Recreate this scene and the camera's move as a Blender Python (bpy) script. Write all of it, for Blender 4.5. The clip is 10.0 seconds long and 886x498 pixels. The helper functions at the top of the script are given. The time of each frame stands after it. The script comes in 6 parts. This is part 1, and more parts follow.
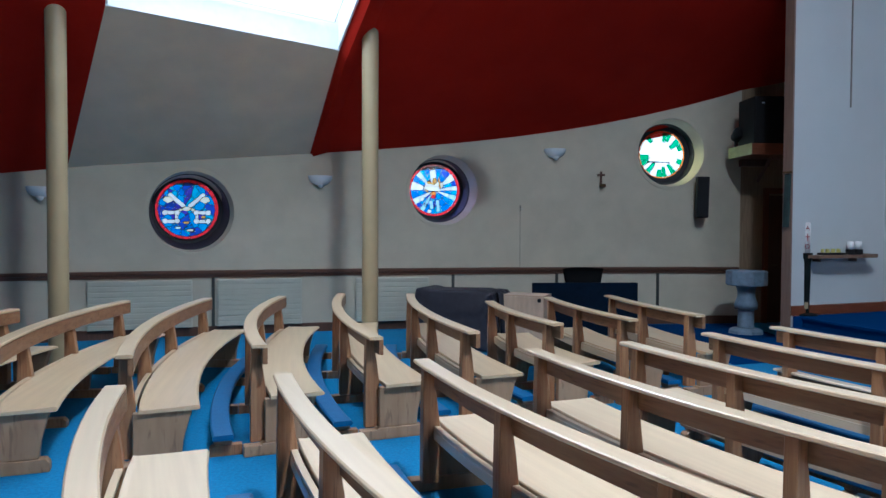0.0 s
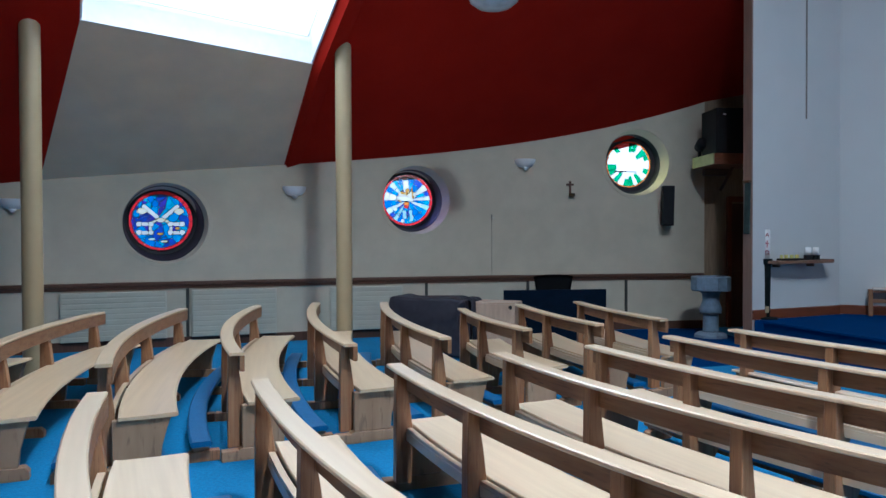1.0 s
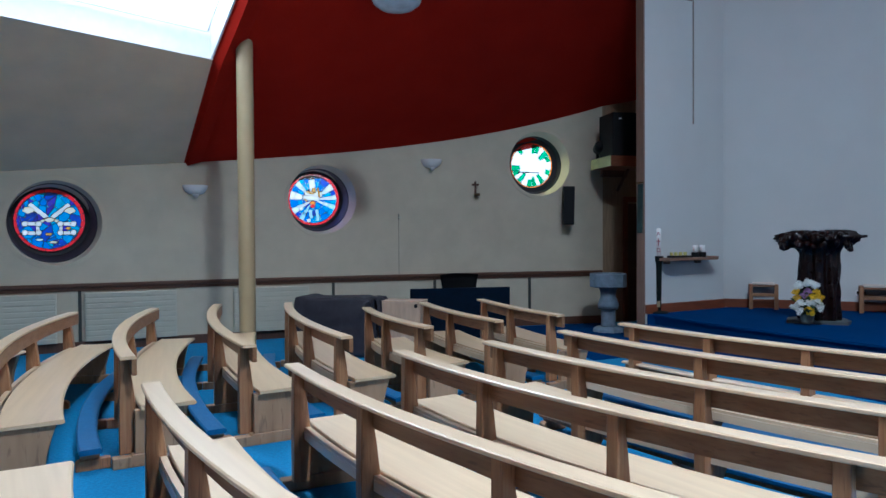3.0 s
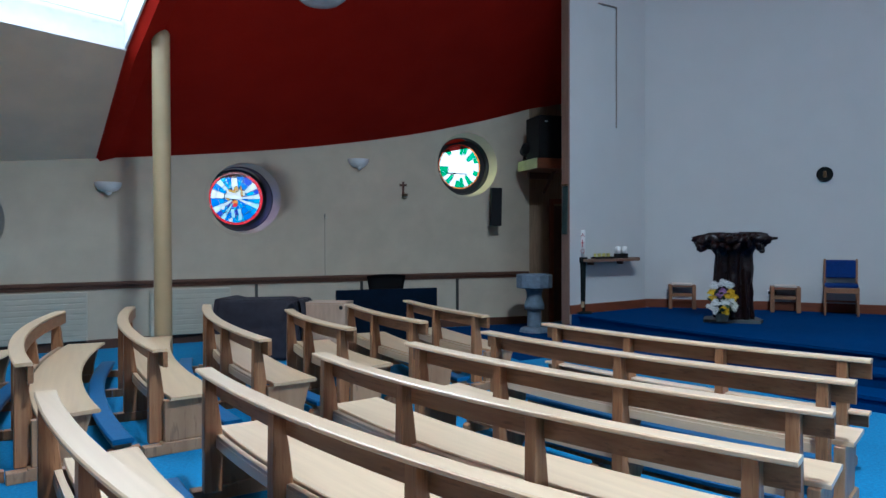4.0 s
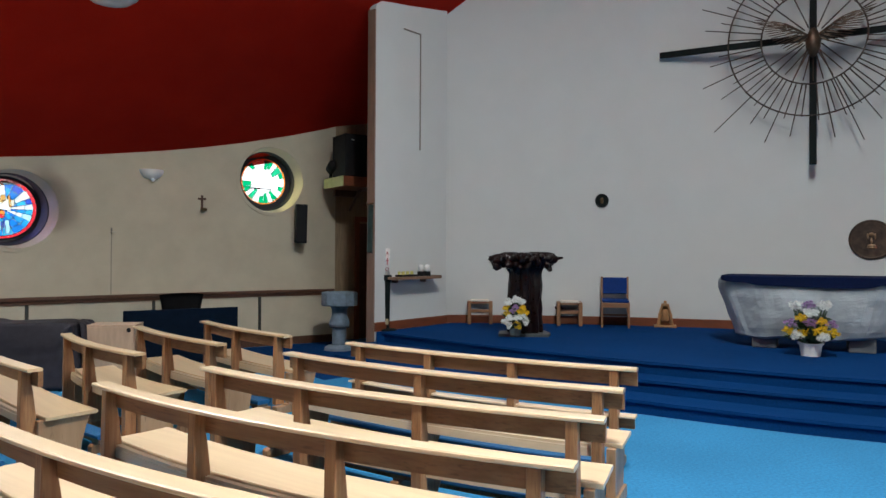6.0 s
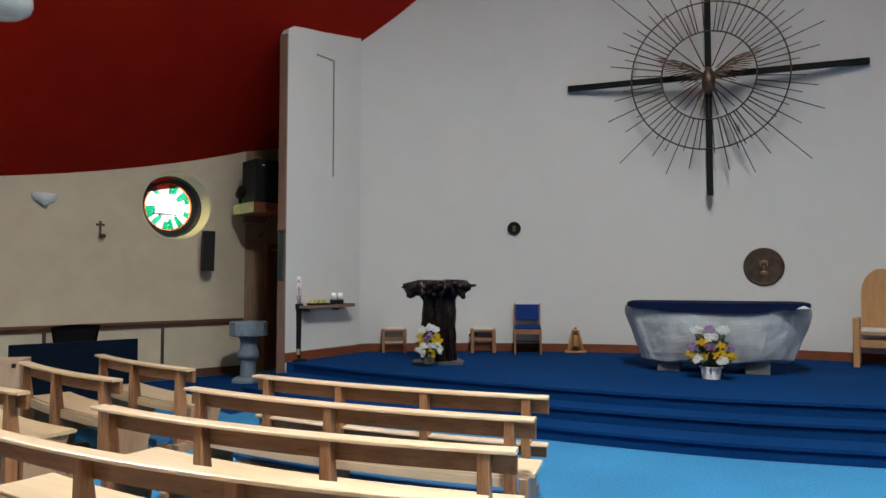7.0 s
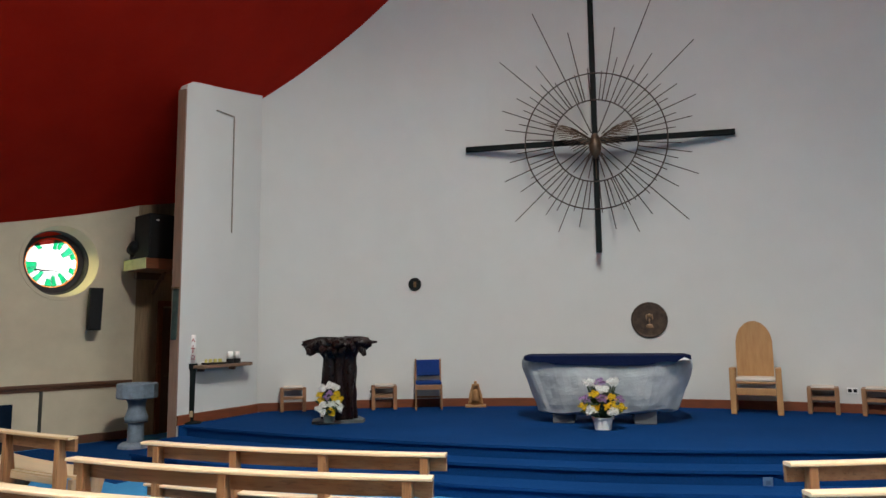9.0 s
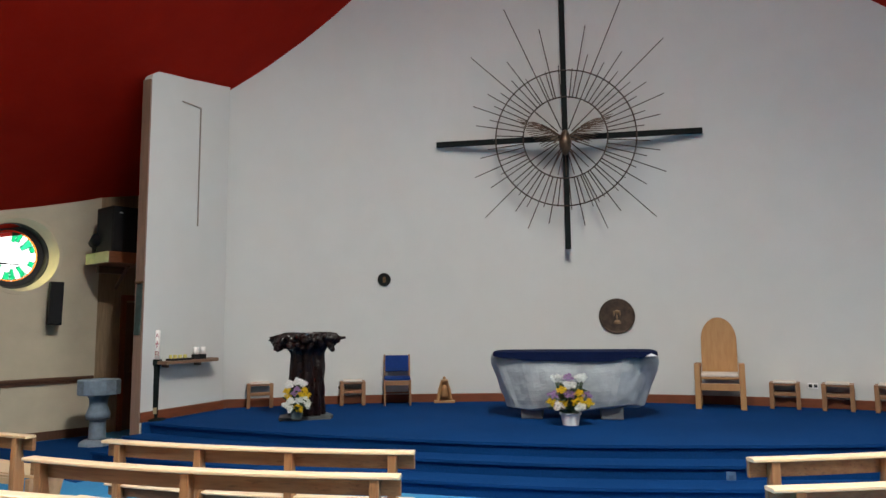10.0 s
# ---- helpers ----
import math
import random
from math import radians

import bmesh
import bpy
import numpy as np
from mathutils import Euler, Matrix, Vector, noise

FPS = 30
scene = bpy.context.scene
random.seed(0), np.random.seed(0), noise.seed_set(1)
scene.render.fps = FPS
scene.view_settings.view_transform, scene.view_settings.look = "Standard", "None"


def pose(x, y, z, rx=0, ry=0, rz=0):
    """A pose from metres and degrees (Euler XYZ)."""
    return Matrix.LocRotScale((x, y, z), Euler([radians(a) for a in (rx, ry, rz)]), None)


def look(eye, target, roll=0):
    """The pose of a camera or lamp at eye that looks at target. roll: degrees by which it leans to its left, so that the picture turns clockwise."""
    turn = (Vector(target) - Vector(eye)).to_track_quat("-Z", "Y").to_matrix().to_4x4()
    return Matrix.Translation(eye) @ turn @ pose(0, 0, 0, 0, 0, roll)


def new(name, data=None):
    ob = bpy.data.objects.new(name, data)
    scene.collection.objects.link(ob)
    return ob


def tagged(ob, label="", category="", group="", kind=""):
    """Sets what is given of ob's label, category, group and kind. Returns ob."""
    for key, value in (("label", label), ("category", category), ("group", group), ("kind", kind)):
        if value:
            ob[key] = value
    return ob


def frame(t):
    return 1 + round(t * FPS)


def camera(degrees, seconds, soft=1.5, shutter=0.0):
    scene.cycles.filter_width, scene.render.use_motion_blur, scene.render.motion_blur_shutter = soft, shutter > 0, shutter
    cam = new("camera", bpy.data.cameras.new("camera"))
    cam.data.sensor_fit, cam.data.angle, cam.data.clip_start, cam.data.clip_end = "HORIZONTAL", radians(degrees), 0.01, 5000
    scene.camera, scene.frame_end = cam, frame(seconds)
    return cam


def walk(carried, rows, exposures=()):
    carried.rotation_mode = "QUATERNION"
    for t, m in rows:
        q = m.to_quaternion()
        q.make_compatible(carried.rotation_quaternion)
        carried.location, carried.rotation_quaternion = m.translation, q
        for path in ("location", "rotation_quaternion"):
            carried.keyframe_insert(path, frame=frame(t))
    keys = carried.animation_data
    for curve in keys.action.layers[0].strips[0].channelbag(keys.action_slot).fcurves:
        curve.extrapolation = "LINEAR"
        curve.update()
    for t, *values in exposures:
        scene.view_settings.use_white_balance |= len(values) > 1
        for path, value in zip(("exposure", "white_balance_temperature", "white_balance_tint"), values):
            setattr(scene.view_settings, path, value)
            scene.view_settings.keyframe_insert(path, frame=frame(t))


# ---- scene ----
# ---------------------------------------------------------------- camera
cam = camera(64.47, 10.0)
PATH = [
    (0, (3.993, -0.941, 1.639), (3.879, 1.055, 1.582), 0.22),
    (0.5, (4.005, -1.029, 1.632), (3.901, 0.968, 1.600), -0.02),
    (1, (4.028, -1.138, 1.641), (3.986, 0.861, 1.610), -0.21),
    (1.5, (4.035, -1.262, 1.648), (4.036, 0.738, 1.625), -0.50),
    (2, (4.058, -1.249, 1.641), (4.109, 0.750, 1.618), -0.64),
    (2.5, (4.083, -1.253, 1.648), (4.217, 0.743, 1.616), -0.41),
    (4, (4.211, -1.144, 1.628), (4.608, 0.816, 1.597), -0.17),
    (4.5, (4.213, -1.157, 1.634), (4.778, 0.761, 1.609), 0.41),
    (5, (4.198, -1.177, 1.644), (4.901, 0.695, 1.633), 0.14),
    (5.5, (4.203, -1.183, 1.655), (5.010, 0.646, 1.647), 0.27),
    (7, (4.288, -1.127, 1.679), (5.404, 0.531, 1.770), 0.08),
    (7.5, (4.227, -1.238, 1.704), (5.421, 0.360, 1.843), 0.00),
    (8, (4.165, -1.332, 1.709), (5.396, 0.234, 1.891), -0.27),
    (8.5, (4.216, -1.269, 1.715), (5.493, 0.258, 1.913), -0.37),
    (9, (4.227, -1.258, 1.726), (5.553, 0.220, 1.965), -0.66),
    (9.5, (4.222, -1.267, 1.733), (5.584, 0.179, 1.965), -0.57),
    (10, (4.254, -1.236, 1.744), (5.643, 0.185, 1.967), -0.55),
]
walk(cam, [(t, look(eye, target, roll)) for t, eye, target, roll in PATH],
     exposures=[(0, -1.50, 4950, 4), (2.7, -1.56, 4950, 4), (4.5, -1.53, 5050, 3), (5.5, -1.29, 5900, 5), (7.0, -1.10, 6500, 7), (8.5, -0.97, 6700, 7), (10, -0.83, 6700, 7)])

# ---------------------------------------------------------------- light
world = bpy.data.worlds.new("overcast_sky")
scene.world = world
world.use_nodes = True
wn = world.node_tree.nodes
sky = wn.new("ShaderNodeTexSky")
sky.sky_type = 'NISHITA'
sky.sun_disc = False
sky.sun_elevation = radians(50)
sky.sun_rotation = radians(200)
wn["Background"].inputs[1].default_value = 0.12
world.node_tree.links.new(sky.outputs[0], wn["Background"].inputs[0])

sun_data = bpy.data.lights.new("sun", 'SUN')
sun_data.energy = 1.0
sun_data.angle = radians(12)
sun_data.color = (1.0, 0.96, 0.9)
sun = new("sun", sun_data)
sun.matrix_world = look((0, -20, 30), (8, 4, 0))


def area_light(name, centre, target, w, h, power, colour=(0.98, 0.98, 0.97)):
    d = bpy.data.lights.new(name, 'AREA')
    d.shape, d.size, d.size_y, d.energy, d.color = 'RECTANGLE', w, h, power, colour
    d.spread = radians(130)
    ob = new(name, d)
    ob.matrix_world = look(centre, target)
    return ob


# ---------------------------------------------------------------- materials
def material(name, base, rough=0.6, metal=0.0, vary=0.12, scale=8.0, grain=None, bump=0.15, bump_scale=60.0,
             second=None, spec=0.5, stain=0.0, coat=0.0, turn=0.0, fleck=0.0):
    """Principled surface: two scales of colour change (broad patches, fine grain) and a fine relief."""
    m = bpy.data.materials.new(name)
    m.use_nodes = True
    nt = m.node_tree
    n, l = nt.nodes, nt.links
    bs = n["Principled BSDF"]
    tc = n.new("ShaderNodeTexCoord")
    mp = n.new("ShaderNodeMapping")
    l.new(tc.outputs["Object"], mp.inputs[0])
    if grain:
        mp.vector_type = 'TEXTURE'
        mp.inputs["Rotation"].default_value = (0, 0, turn)
        mp.inputs["Scale"].default_value = [1 / g for g in grain]
    a = n.new("ShaderNodeTexNoise")
    a.inputs["Scale"].default_value = scale
    a.inputs["Detail"].default_value = 1.5 if coat > 0.5 else 5
    l.new(mp.outputs[0], a.inputs["Vector"])
    b = n.new("ShaderNodeTexNoise")
    b.inputs["Scale"].default_value = bump_scale
    b.inputs["Detail"].default_value = 4
    l.new(mp.outputs[0], b.inputs["Vector"])
    broad = n.new("ShaderNodeTexNoise")
    broad.inputs["Scale"].default_value = 0.9
    broad.inputs["Detail"].default_value = 3
    l.new(tc.outputs["Object"], broad.inputs["Vector"])
    second = second or tuple(c * (1 - 2.2 * vary) for c in base)
    mix = n.new("ShaderNodeMix")
    mix.data_type = 'RGBA'
    ramp = n.new("ShaderNodeMapRange")
    ramp.inputs["From Min"].default_value, ramp.inputs["From Max"].default_value = 0.3, 0.7
    l.new(a.outputs["Fac"], ramp.inputs["Value"])
    l.new(ramp.outputs[0], mix.inputs["Factor"])
    mix.inputs["A"].default_value = (*base, 1)
    mix.inputs["B"].default_value = (*second, 1)
    hsv = n.new("ShaderNodeHueSaturation")
    val = n.new("ShaderNodeMapRange")
    val.inputs["From Min"].default_value, val.inputs["From Max"].default_value = 0.3, 0.7
    val.inputs["To Min"].default_value, val.inputs["To Max"].default_value = 1 - vary - stain, 1 + vary * 0.6
    l.new(broad.outputs["Fac"], val.inputs["Value"])
    rnd = n.new("ShaderNodeObjectInfo")
    add = n.new("ShaderNodeMath")
    add.operation = 'MULTIPLY_ADD'
    add.inputs[1].default_value = 0.08
    l.new(rnd.outputs["Random"], add.inputs[0])
    l.new(val.outputs[0], add.inputs[2])
    l.new(add.outputs[0], hsv.inputs["Value"])
    colour_out = mix.outputs["Result"]
    if fleck:
        fine = n.new("ShaderNodeTexNoise")
        fine.inputs["Scale"].default_value = scale * 2.6
        fine.inputs["Detail"].default_value = 2
        fine.inputs["Distortion"].default_value = 0.5
        l.new(mp.outputs[0], fine.inputs["Vector"])
        cut = n.new("ShaderNodeMapRange")
        cut.inputs["From Min"].default_value, cut.inputs["From Max"].default_value = 0.57, 0.72
        cut.inputs["To Max"].default_value = fleck
        l.new(fine.outputs["Fac"], cut.inputs["Value"])
        dark = n.new("ShaderNodeMix")
        dark.data_type = 'RGBA'
        dark.inputs["B"].default_value = (*[c * 0.45 for c in second], 1)
        l.new(cut.outputs[0], dark.inputs["Factor"])
        l.new(colour_out, dark.inputs["A"])
        colour_out = dark.outputs["Result"]
    l.new(colour_out, hsv.inputs["Color"])
    l.new(hsv.outputs[0], bs.inputs["Base Color"])
    rr = n.new("ShaderNodeMapRange")
    swing = 0.01 if coat > 0.5 else 0.11
    rr.inputs["To Min"].default_value, rr.inputs["To Max"].default_value = max(rough - swing, 0.03), min(rough + swing, 1)
    l.new(b.outputs["Fac"], rr.inputs["Value"])
    l.new(rr.outputs[0], bs.inputs["Roughness"])
    bs.inputs["Metallic"].default_value = metal
    bs.inputs["Specular IOR Level"].default_value = spec
    bs.inputs["Coat Weight"].default_value = coat
    bs.inputs["Coat Roughness"].default_value = 0.38
    bp = n.new("ShaderNodeBump")
    bp.inputs["Strength"].default_value = bump
    bp.inputs["Distance"].default_value = 0.01
    l.new(b.outputs["Fac"], bp.inputs["Height"])
    l.new(bp.outputs[0], bs.inputs["Normal"])
    return m


PLASTER = material("cream_plaster", (0.555, 0.49, 0.36), 0.85, vary=0.05, scale=3, bump=0.12, bump_scale=90)
WHITE_WALL = material("white_plaster", (0.545, 0.555, 0.533), 0.85, vary=0.014, scale=2.5, bump=0.14, bump_scale=70)
RED = material("red_ceiling_paint", (0.38, 0.013, 0.005), 0.85, vary=0.06, scale=2, bump=0.08, bump_scale=50, spec=0.08)
GREY_PANEL = material("beige_ceiling_board", (0.86, 0.68, 0.47), 0.85, vary=0.05, scale=2, bump=0.06)
CARPET = material("light_blue_carpet", (0.048, 0.24, 0.47), 0.95, vary=0.12, scale=40, bump=0.5, bump_scale=400, spec=0.1)
CARPET_DARK = material("royal_blue_carpet", (0.005, 0.041, 0.150), 0.95, vary=0.10, scale=60, bump=0.5, bump_scale=400, spec=0.03)
ASH = material("varnished_light_wood", (0.84, 0.64, 0.41), 0.28, vary=0.04, scale=2.2, grain=(0.5, 12, 12), bump=0.0, bump_scale=9,
               second=(0.745, 0.55, 0.34), coat=0.9, turn=radians(-63))
# tanner tone, with the side block's dimmer light darkened into it
TAN_SHADED = material("shaded_tan_wood", (0.69, 0.495, 0.285), 0.28, vary=0.06, scale=2.2, grain=(0.5, 12, 12), bump=0.0, bump_scale=9,
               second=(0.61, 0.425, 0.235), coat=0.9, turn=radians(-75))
POST_WOOD = material("varnished_brown_wood", (0.40, 0.210, 0.095), 0.40, vary=0.14, scale=3, grain=(12, 12, 0.8), bump=0.05, bump_scale=9,
                     second=(0.27, 0.115, 0.045), coat=0.1, fleck=0.6)
# warm brown oak, darkened further for the shade on the rails' rear faces
RAIL_SHADED = material("shaded_oak_rail", (0.31, 0.162, 0.075), 0.40, vary=0.12, scale=2.2, grain=(0.5, 12, 12), bump=0.05, bump_scale=9,
                     second=(0.21, 0.092, 0.036), coat=0.1, turn=radians(-63), fleck=0.6)
ALCOVE_WOOD = material("brown_boarding", (0.36, 0.25, 0.15), 0.6, vary=0.15, scale=5, grain=(8, 8, 0.6), bump=0.06)
# for the unseen rear wall: dark so that it throws little light back
BACK_WALL = material("dark_bounce_cut", (0.16, 0.085, 0.055), 0.7, vary=0.12, scale=4, grain=(6, 6, 0.6), bump=0.1)
DARK_WOOD = material("dark_stained_wood", (0.115, 0.050, 0.026), 0.5, vary=0.15, scale=5, grain=(8, 8, 0.6), bump=0.06)
SKIRT_WOOD = material("red_brown_wood", (0.20, 0.055, 0.018), 0.5, vary=0.15, scale=5, grain=(1, 1, 8), bump=0.06)
KNEEL = material("blue_vinyl", (0.018, 0.115, 0.27), 0.45, vary=0.1, scale=20, bump=0.1, bump_scale=120)
CREAM_METAL = material("cream_enamel", (0.37, 0.285, 0.155), 0.4, vary=0.04, scale=4, bump=0.03)
RADIATOR = material("pale_enamel", (0.53, 0.50, 0.385), 0.4, vary=0.04, scale=4, bump=0.03)
BLACK = material("black_plastic", (0.008, 0.008, 0.009), 0.65, vary=0.1, bump=0.05, spec=0.25)
CONCRETE = material("blue_grey_stone", (0.22, 0.285, 0.35), 0.7, vary=0.14, scale=14, bump=0.3, bump_scale=50)
FABRIC_BLUE = material("blue_fabric", (0.012, 0.042, 0.19), 0.9, vary=0.12, scale=40, bump=0.3, bump_scale=300, spec=0.15)
SLATE_CLOTH = material("dark_grey_cloth", (0.032, 0.029, 0.038), 0.60, vary=0.18, scale=9, bump=0.3, bump_scale=160, spec=0.3)
NAVY = material("navy_panel", (0.003, 0.009, 0.020), 0.9, vary=0.12, scale=10, bump=0.2, bump_scale=150, spec=0.1)
BRONZE = material("aged_bronze", (0.20, 0.125, 0.060), 0.42, metal=0.85, vary=0.25, scale=12, bump=0.4, bump_scale=40)
IRON = material("dark_green_iron", (0.006, 0.010, 0.0095), 0.7, metal=0.0, vary=0.2, scale=14, bump=0.2, spec=0.15)
ROD = material("brown_bronze_rod", (0.055, 0.036, 0.024), 0.5, metal=0.5, vary=0.2, scale=20, bump=0.1)
ROOT = material("polished_dark_root", (0.012, 0.0036, 0.0026), 0.30, vary=0.3, scale=9, bump=0.5, bump_scale=22, second=(0.004, 0.0016, 0.0014), coat=0.0, spec=0.32)
WHITE = material("white_plastic", (0.78, 0.78, 0.76), 0.4, vary=0.03, bump=0.02)
LEAD = material("lead_came", (0.010, 0.010, 0.012), 0.6, vary=0.1)


# ---------------------------------------------------------------- building helpers
def mesh_of(name, bm, mat, smooth=False):
    me = bpy.data.meshes.new(name)
    bm.normal_update()
    bm.to_mesh(me)
    bm.free()
    for mt in (mat if isinstance(mat, (list, tuple)) else [mat]):
        me.materials.append(mt)
    if smooth:
        for p in me.polygons:
            p.use_smooth = True
    return me


def origin_of(ob):
    v = Vector(ob.location)
    while ob.parent:
        ob = ob.parent
        v += ob.location
    return v


def part(name, bm, mat, parent, label="", smooth=False):
    """One mesh, given in world places, as a part of parent."""
    o = origin_of(parent)
    for v in bm.verts:
        v.co -= o
    ob = new(name, mesh_of(name, bm, mat, smooth))
    ob.parent = parent
    return tagged(ob, label)


def thing(name, at, label, category, group="", kind=""):
    ob = new(name)
    ob.location = at
    ob.empty_display_size = 0.1
    return tagged(ob, label, category, group, kind)


def solid(name, bm, mat, label, category="", kind="", smooth=False, group=""):
    return tagged(new(name, mesh_of(name, bm, mat, smooth)), label, category, group, kind)


def box(bm, size, m=Matrix(), bevel=0.0):
    r = bmesh.ops.create_cube(bm, size=1, matrix=m @ Matrix.Diagonal((*size, 1)))
    if bevel:
        es = list({e for v in r["verts"] for e in v.link_edges})
        bmesh.ops.bevel(bm, geom=es, offset=bevel, segments=2, affect='EDGES', profile=0.5)
    return bm


def boxed(size, m=Matrix(), bevel=0.0):
    return box(bmesh.new(), size, m, bevel)


def at(x, y, z, turn=0.0):
    return Matrix.Translation((x, y, z)) @ Matrix.Rotation(turn, 4, 'Z')


def prism(bm, outline, z0, z1):
    """Upright prism over a plan outline (counter-clockwise)."""
    lo = [bm.verts.new((x, y, z0)) for x, y in outline]
    hi = [bm.verts.new((x, y, z1)) for x, y in outline]
    n = len(outline)
    bm.faces.new(lo[::-1])
    bm.faces.new(hi)
    for i in range(n):
        bm.faces.new((lo[i], lo[(i + 1) % n], hi[(i + 1) % n], hi[i]))
    return bm


def sweep(path, profile, closed=True):
    """A profile of (side, up) carried along a path of (point, side direction)."""
    bm = bmesh.new()
    rings = [[bm.verts.new((p[0] + d[0] * u, p[1] + d[1] * u, (p[2] if len(p) > 2 else 0) + z)) for u, z in profile] for p, d in path]
    k = len(profile)
    for a, b in zip(rings, rings[1:]):
        for i in range(k if closed else k - 1):
            bm.faces.new((a[i], a[(i + 1) % k], b[(i + 1) % k], b[i]))
    if closed:
        bm.faces.new(rings[0][::-1])
        bm.faces.new(rings[-1])
    bmesh.ops.recalc_face_normals(bm, faces=bm.faces)
    return bm


def lathe(profile, centre, steps=32, bm=None, axis=None):
    """Turned body from (radius, height) rows; axis: a matrix that tilts it."""
    bm = bm or bmesh.new()
    m = Matrix.Translation(centre) @ (axis or Matrix())
    rings = []
    for r, z in profile:
        if r < 1e-5:
            rings.append([bm.verts.new(m @ Vector((0, 0, z)))])
        else:
            rings.append([bm.verts.new(m @ Vector((r * math.cos(a * math.tau / steps), r * math.sin(a * math.tau / steps), z))) for a in range(steps)])
    for a, b in zip(rings, rings[1:]):
        for i in range(steps):
            j = (i + 1) % steps
            if len(a) == 1 and len(b) > 1:
                bm.faces.new((a[0], b[j], b[i]))
            elif len(b) == 1 and len(a) > 1:
                bm.faces.new((a[i], a[j], b[0]))
            elif len(a) > 1:
                bm.faces.new((a[i], a[j], b[j], b[i]))
    bmesh.ops.recalc_face_normals(bm, faces=bm.faces)
    return bm


def rod(bm, a, b, r, steps=8, r2=None):
    a, b = Vector(a), Vector(b)
    m = Matrix.Translation((a + b) / 2) @ (b - a).to_track_quat('Z', 'Y').to_matrix().to_4x4()
    bmesh.ops.create_cone(bm, cap_ends=True, segments=steps, radius1=r, radius2=r if r2 is None else r2, depth=(b - a).length, matrix=m)
    return bm


# ---------------------------------------------------------------- plan
NAVE_C, NAVE_R = Vector((12.162, -22.445)), 34.305      # curved window wall
APSE_C, APSE_R = Vector((5.27, -0.54)), 11.41           # curved sanctuary wall
AXIS = radians(35.59)                                   # the room's axis of symmetry
P_TOP = 0.45                                            # sanctuary platform


def nave(deg, off=0.0):
    a = radians(deg)
    return Vector((NAVE_C.x + (NAVE_R + off) * math.cos(a), NAVE_C.y + (NAVE_R + off) * math.sin(a)))


def apse(deg, off=0.0):
    a = radians(deg)
    return Vector((APSE_C.x + (APSE_R + off) * math.cos(a), APSE_C.y + (APSE_R + off) * math.sin(a)))


def mirrored(x, y):
    """The place on the other side of the axis."""
    d = Vector((math.cos(AXIS), math.sin(AXIS)))
    v = Vector((x, y)) - APSE_C
    w = 2 * v.dot(d) * d - v
    return APSE_C.x + w.x, APSE_C.y + w.y


def roof_half(x, y):
    """Height of the red ceiling: a rising line along the window wall, and a steeper slope inwards."""
    v = Vector((x, y)) - NAVE_C
    u = max(-1.6, min(2.4, (105 - math.degrees(math.atan2(v.y, v.x))) / 10))
    d = NAVE_R - v.length
    return 3.0332 + 0.6843 * u + 0.3417 * u * u + 0.2469 * u ** 3 + d * (0.5667 + 0.0732 * u + 0.0555 * u * u)


def roof(x, y):
    return max(2.2, min(roof_half(x, y), roof_half(*mirrored(x, y)), 10.5))

# ---------------------------------------------------------------- setting
ROOM = [nave(a) for a in np.linspace(130, 96.15, 40)]
FAR = [apse(a) for a in np.linspace(65.9, 2 * 35.59 - 65.9, 48)]


def wall_strip(outer_pts, thick, z0, top):
    """Closed wall over a line of plan points, thick to its left-hand (outer) side, up to top(x, y)."""
    bm = bmesh.new()
    rows = []
    n = len(outer_pts)
    for i, p in enumerate(outer_pts):
        a, b = outer_pts[max(i - 1, 0)], outer_pts[min(i + 1, n - 1)]
        t = Vector((b[0] - a[0], b[1] - a[1])).normalized()
        d = Vector((-t.y, t.x)) * thick
        z = top(p[0], p[1])
        rows.append([bm.verts.new(v) for v in ((p[0], p[1], z0), (p[0] + d.x, p[1] + d.y, z0), (p[0] + d.x, p[1] + d.y, z), (p[0], p[1], z))])
    for a, b in zip(rows, rows[1:]):
        for i in range(4):
            bm.faces.new((a[i], a[(i + 1) % 4], b[(i + 1) % 4], b[i]))
    bm.faces.new(rows[0][::-1])
    bm.faces.new(rows[-1])
    bmesh.ops.recalc_face_normals(bm, faces=bm.faces)
    return bm


def over(x, y):
    return roof(x, y) + 0.25


# floor, one sheet below everything
fl = bmesh.new()
prism(fl, [(-16, -20), (26, -20), (26, 20), (-16, 20)], -0.2, 0.0)
solid("floor", fl, CARPET, "light blue carpet covering the nave floor", "floor", "structure")

# window wall with three round openings, cut on a straight run of facets
WIN = [(111.50, 1.885, 0.61), (104.91, 2.285, 0.57), (98.25, 2.98, 0.585)]      # angle, height, radius of the opening
SKEW = [-0.085, -0.075, 0.01]                                                      # how far each reveal leans along the wall


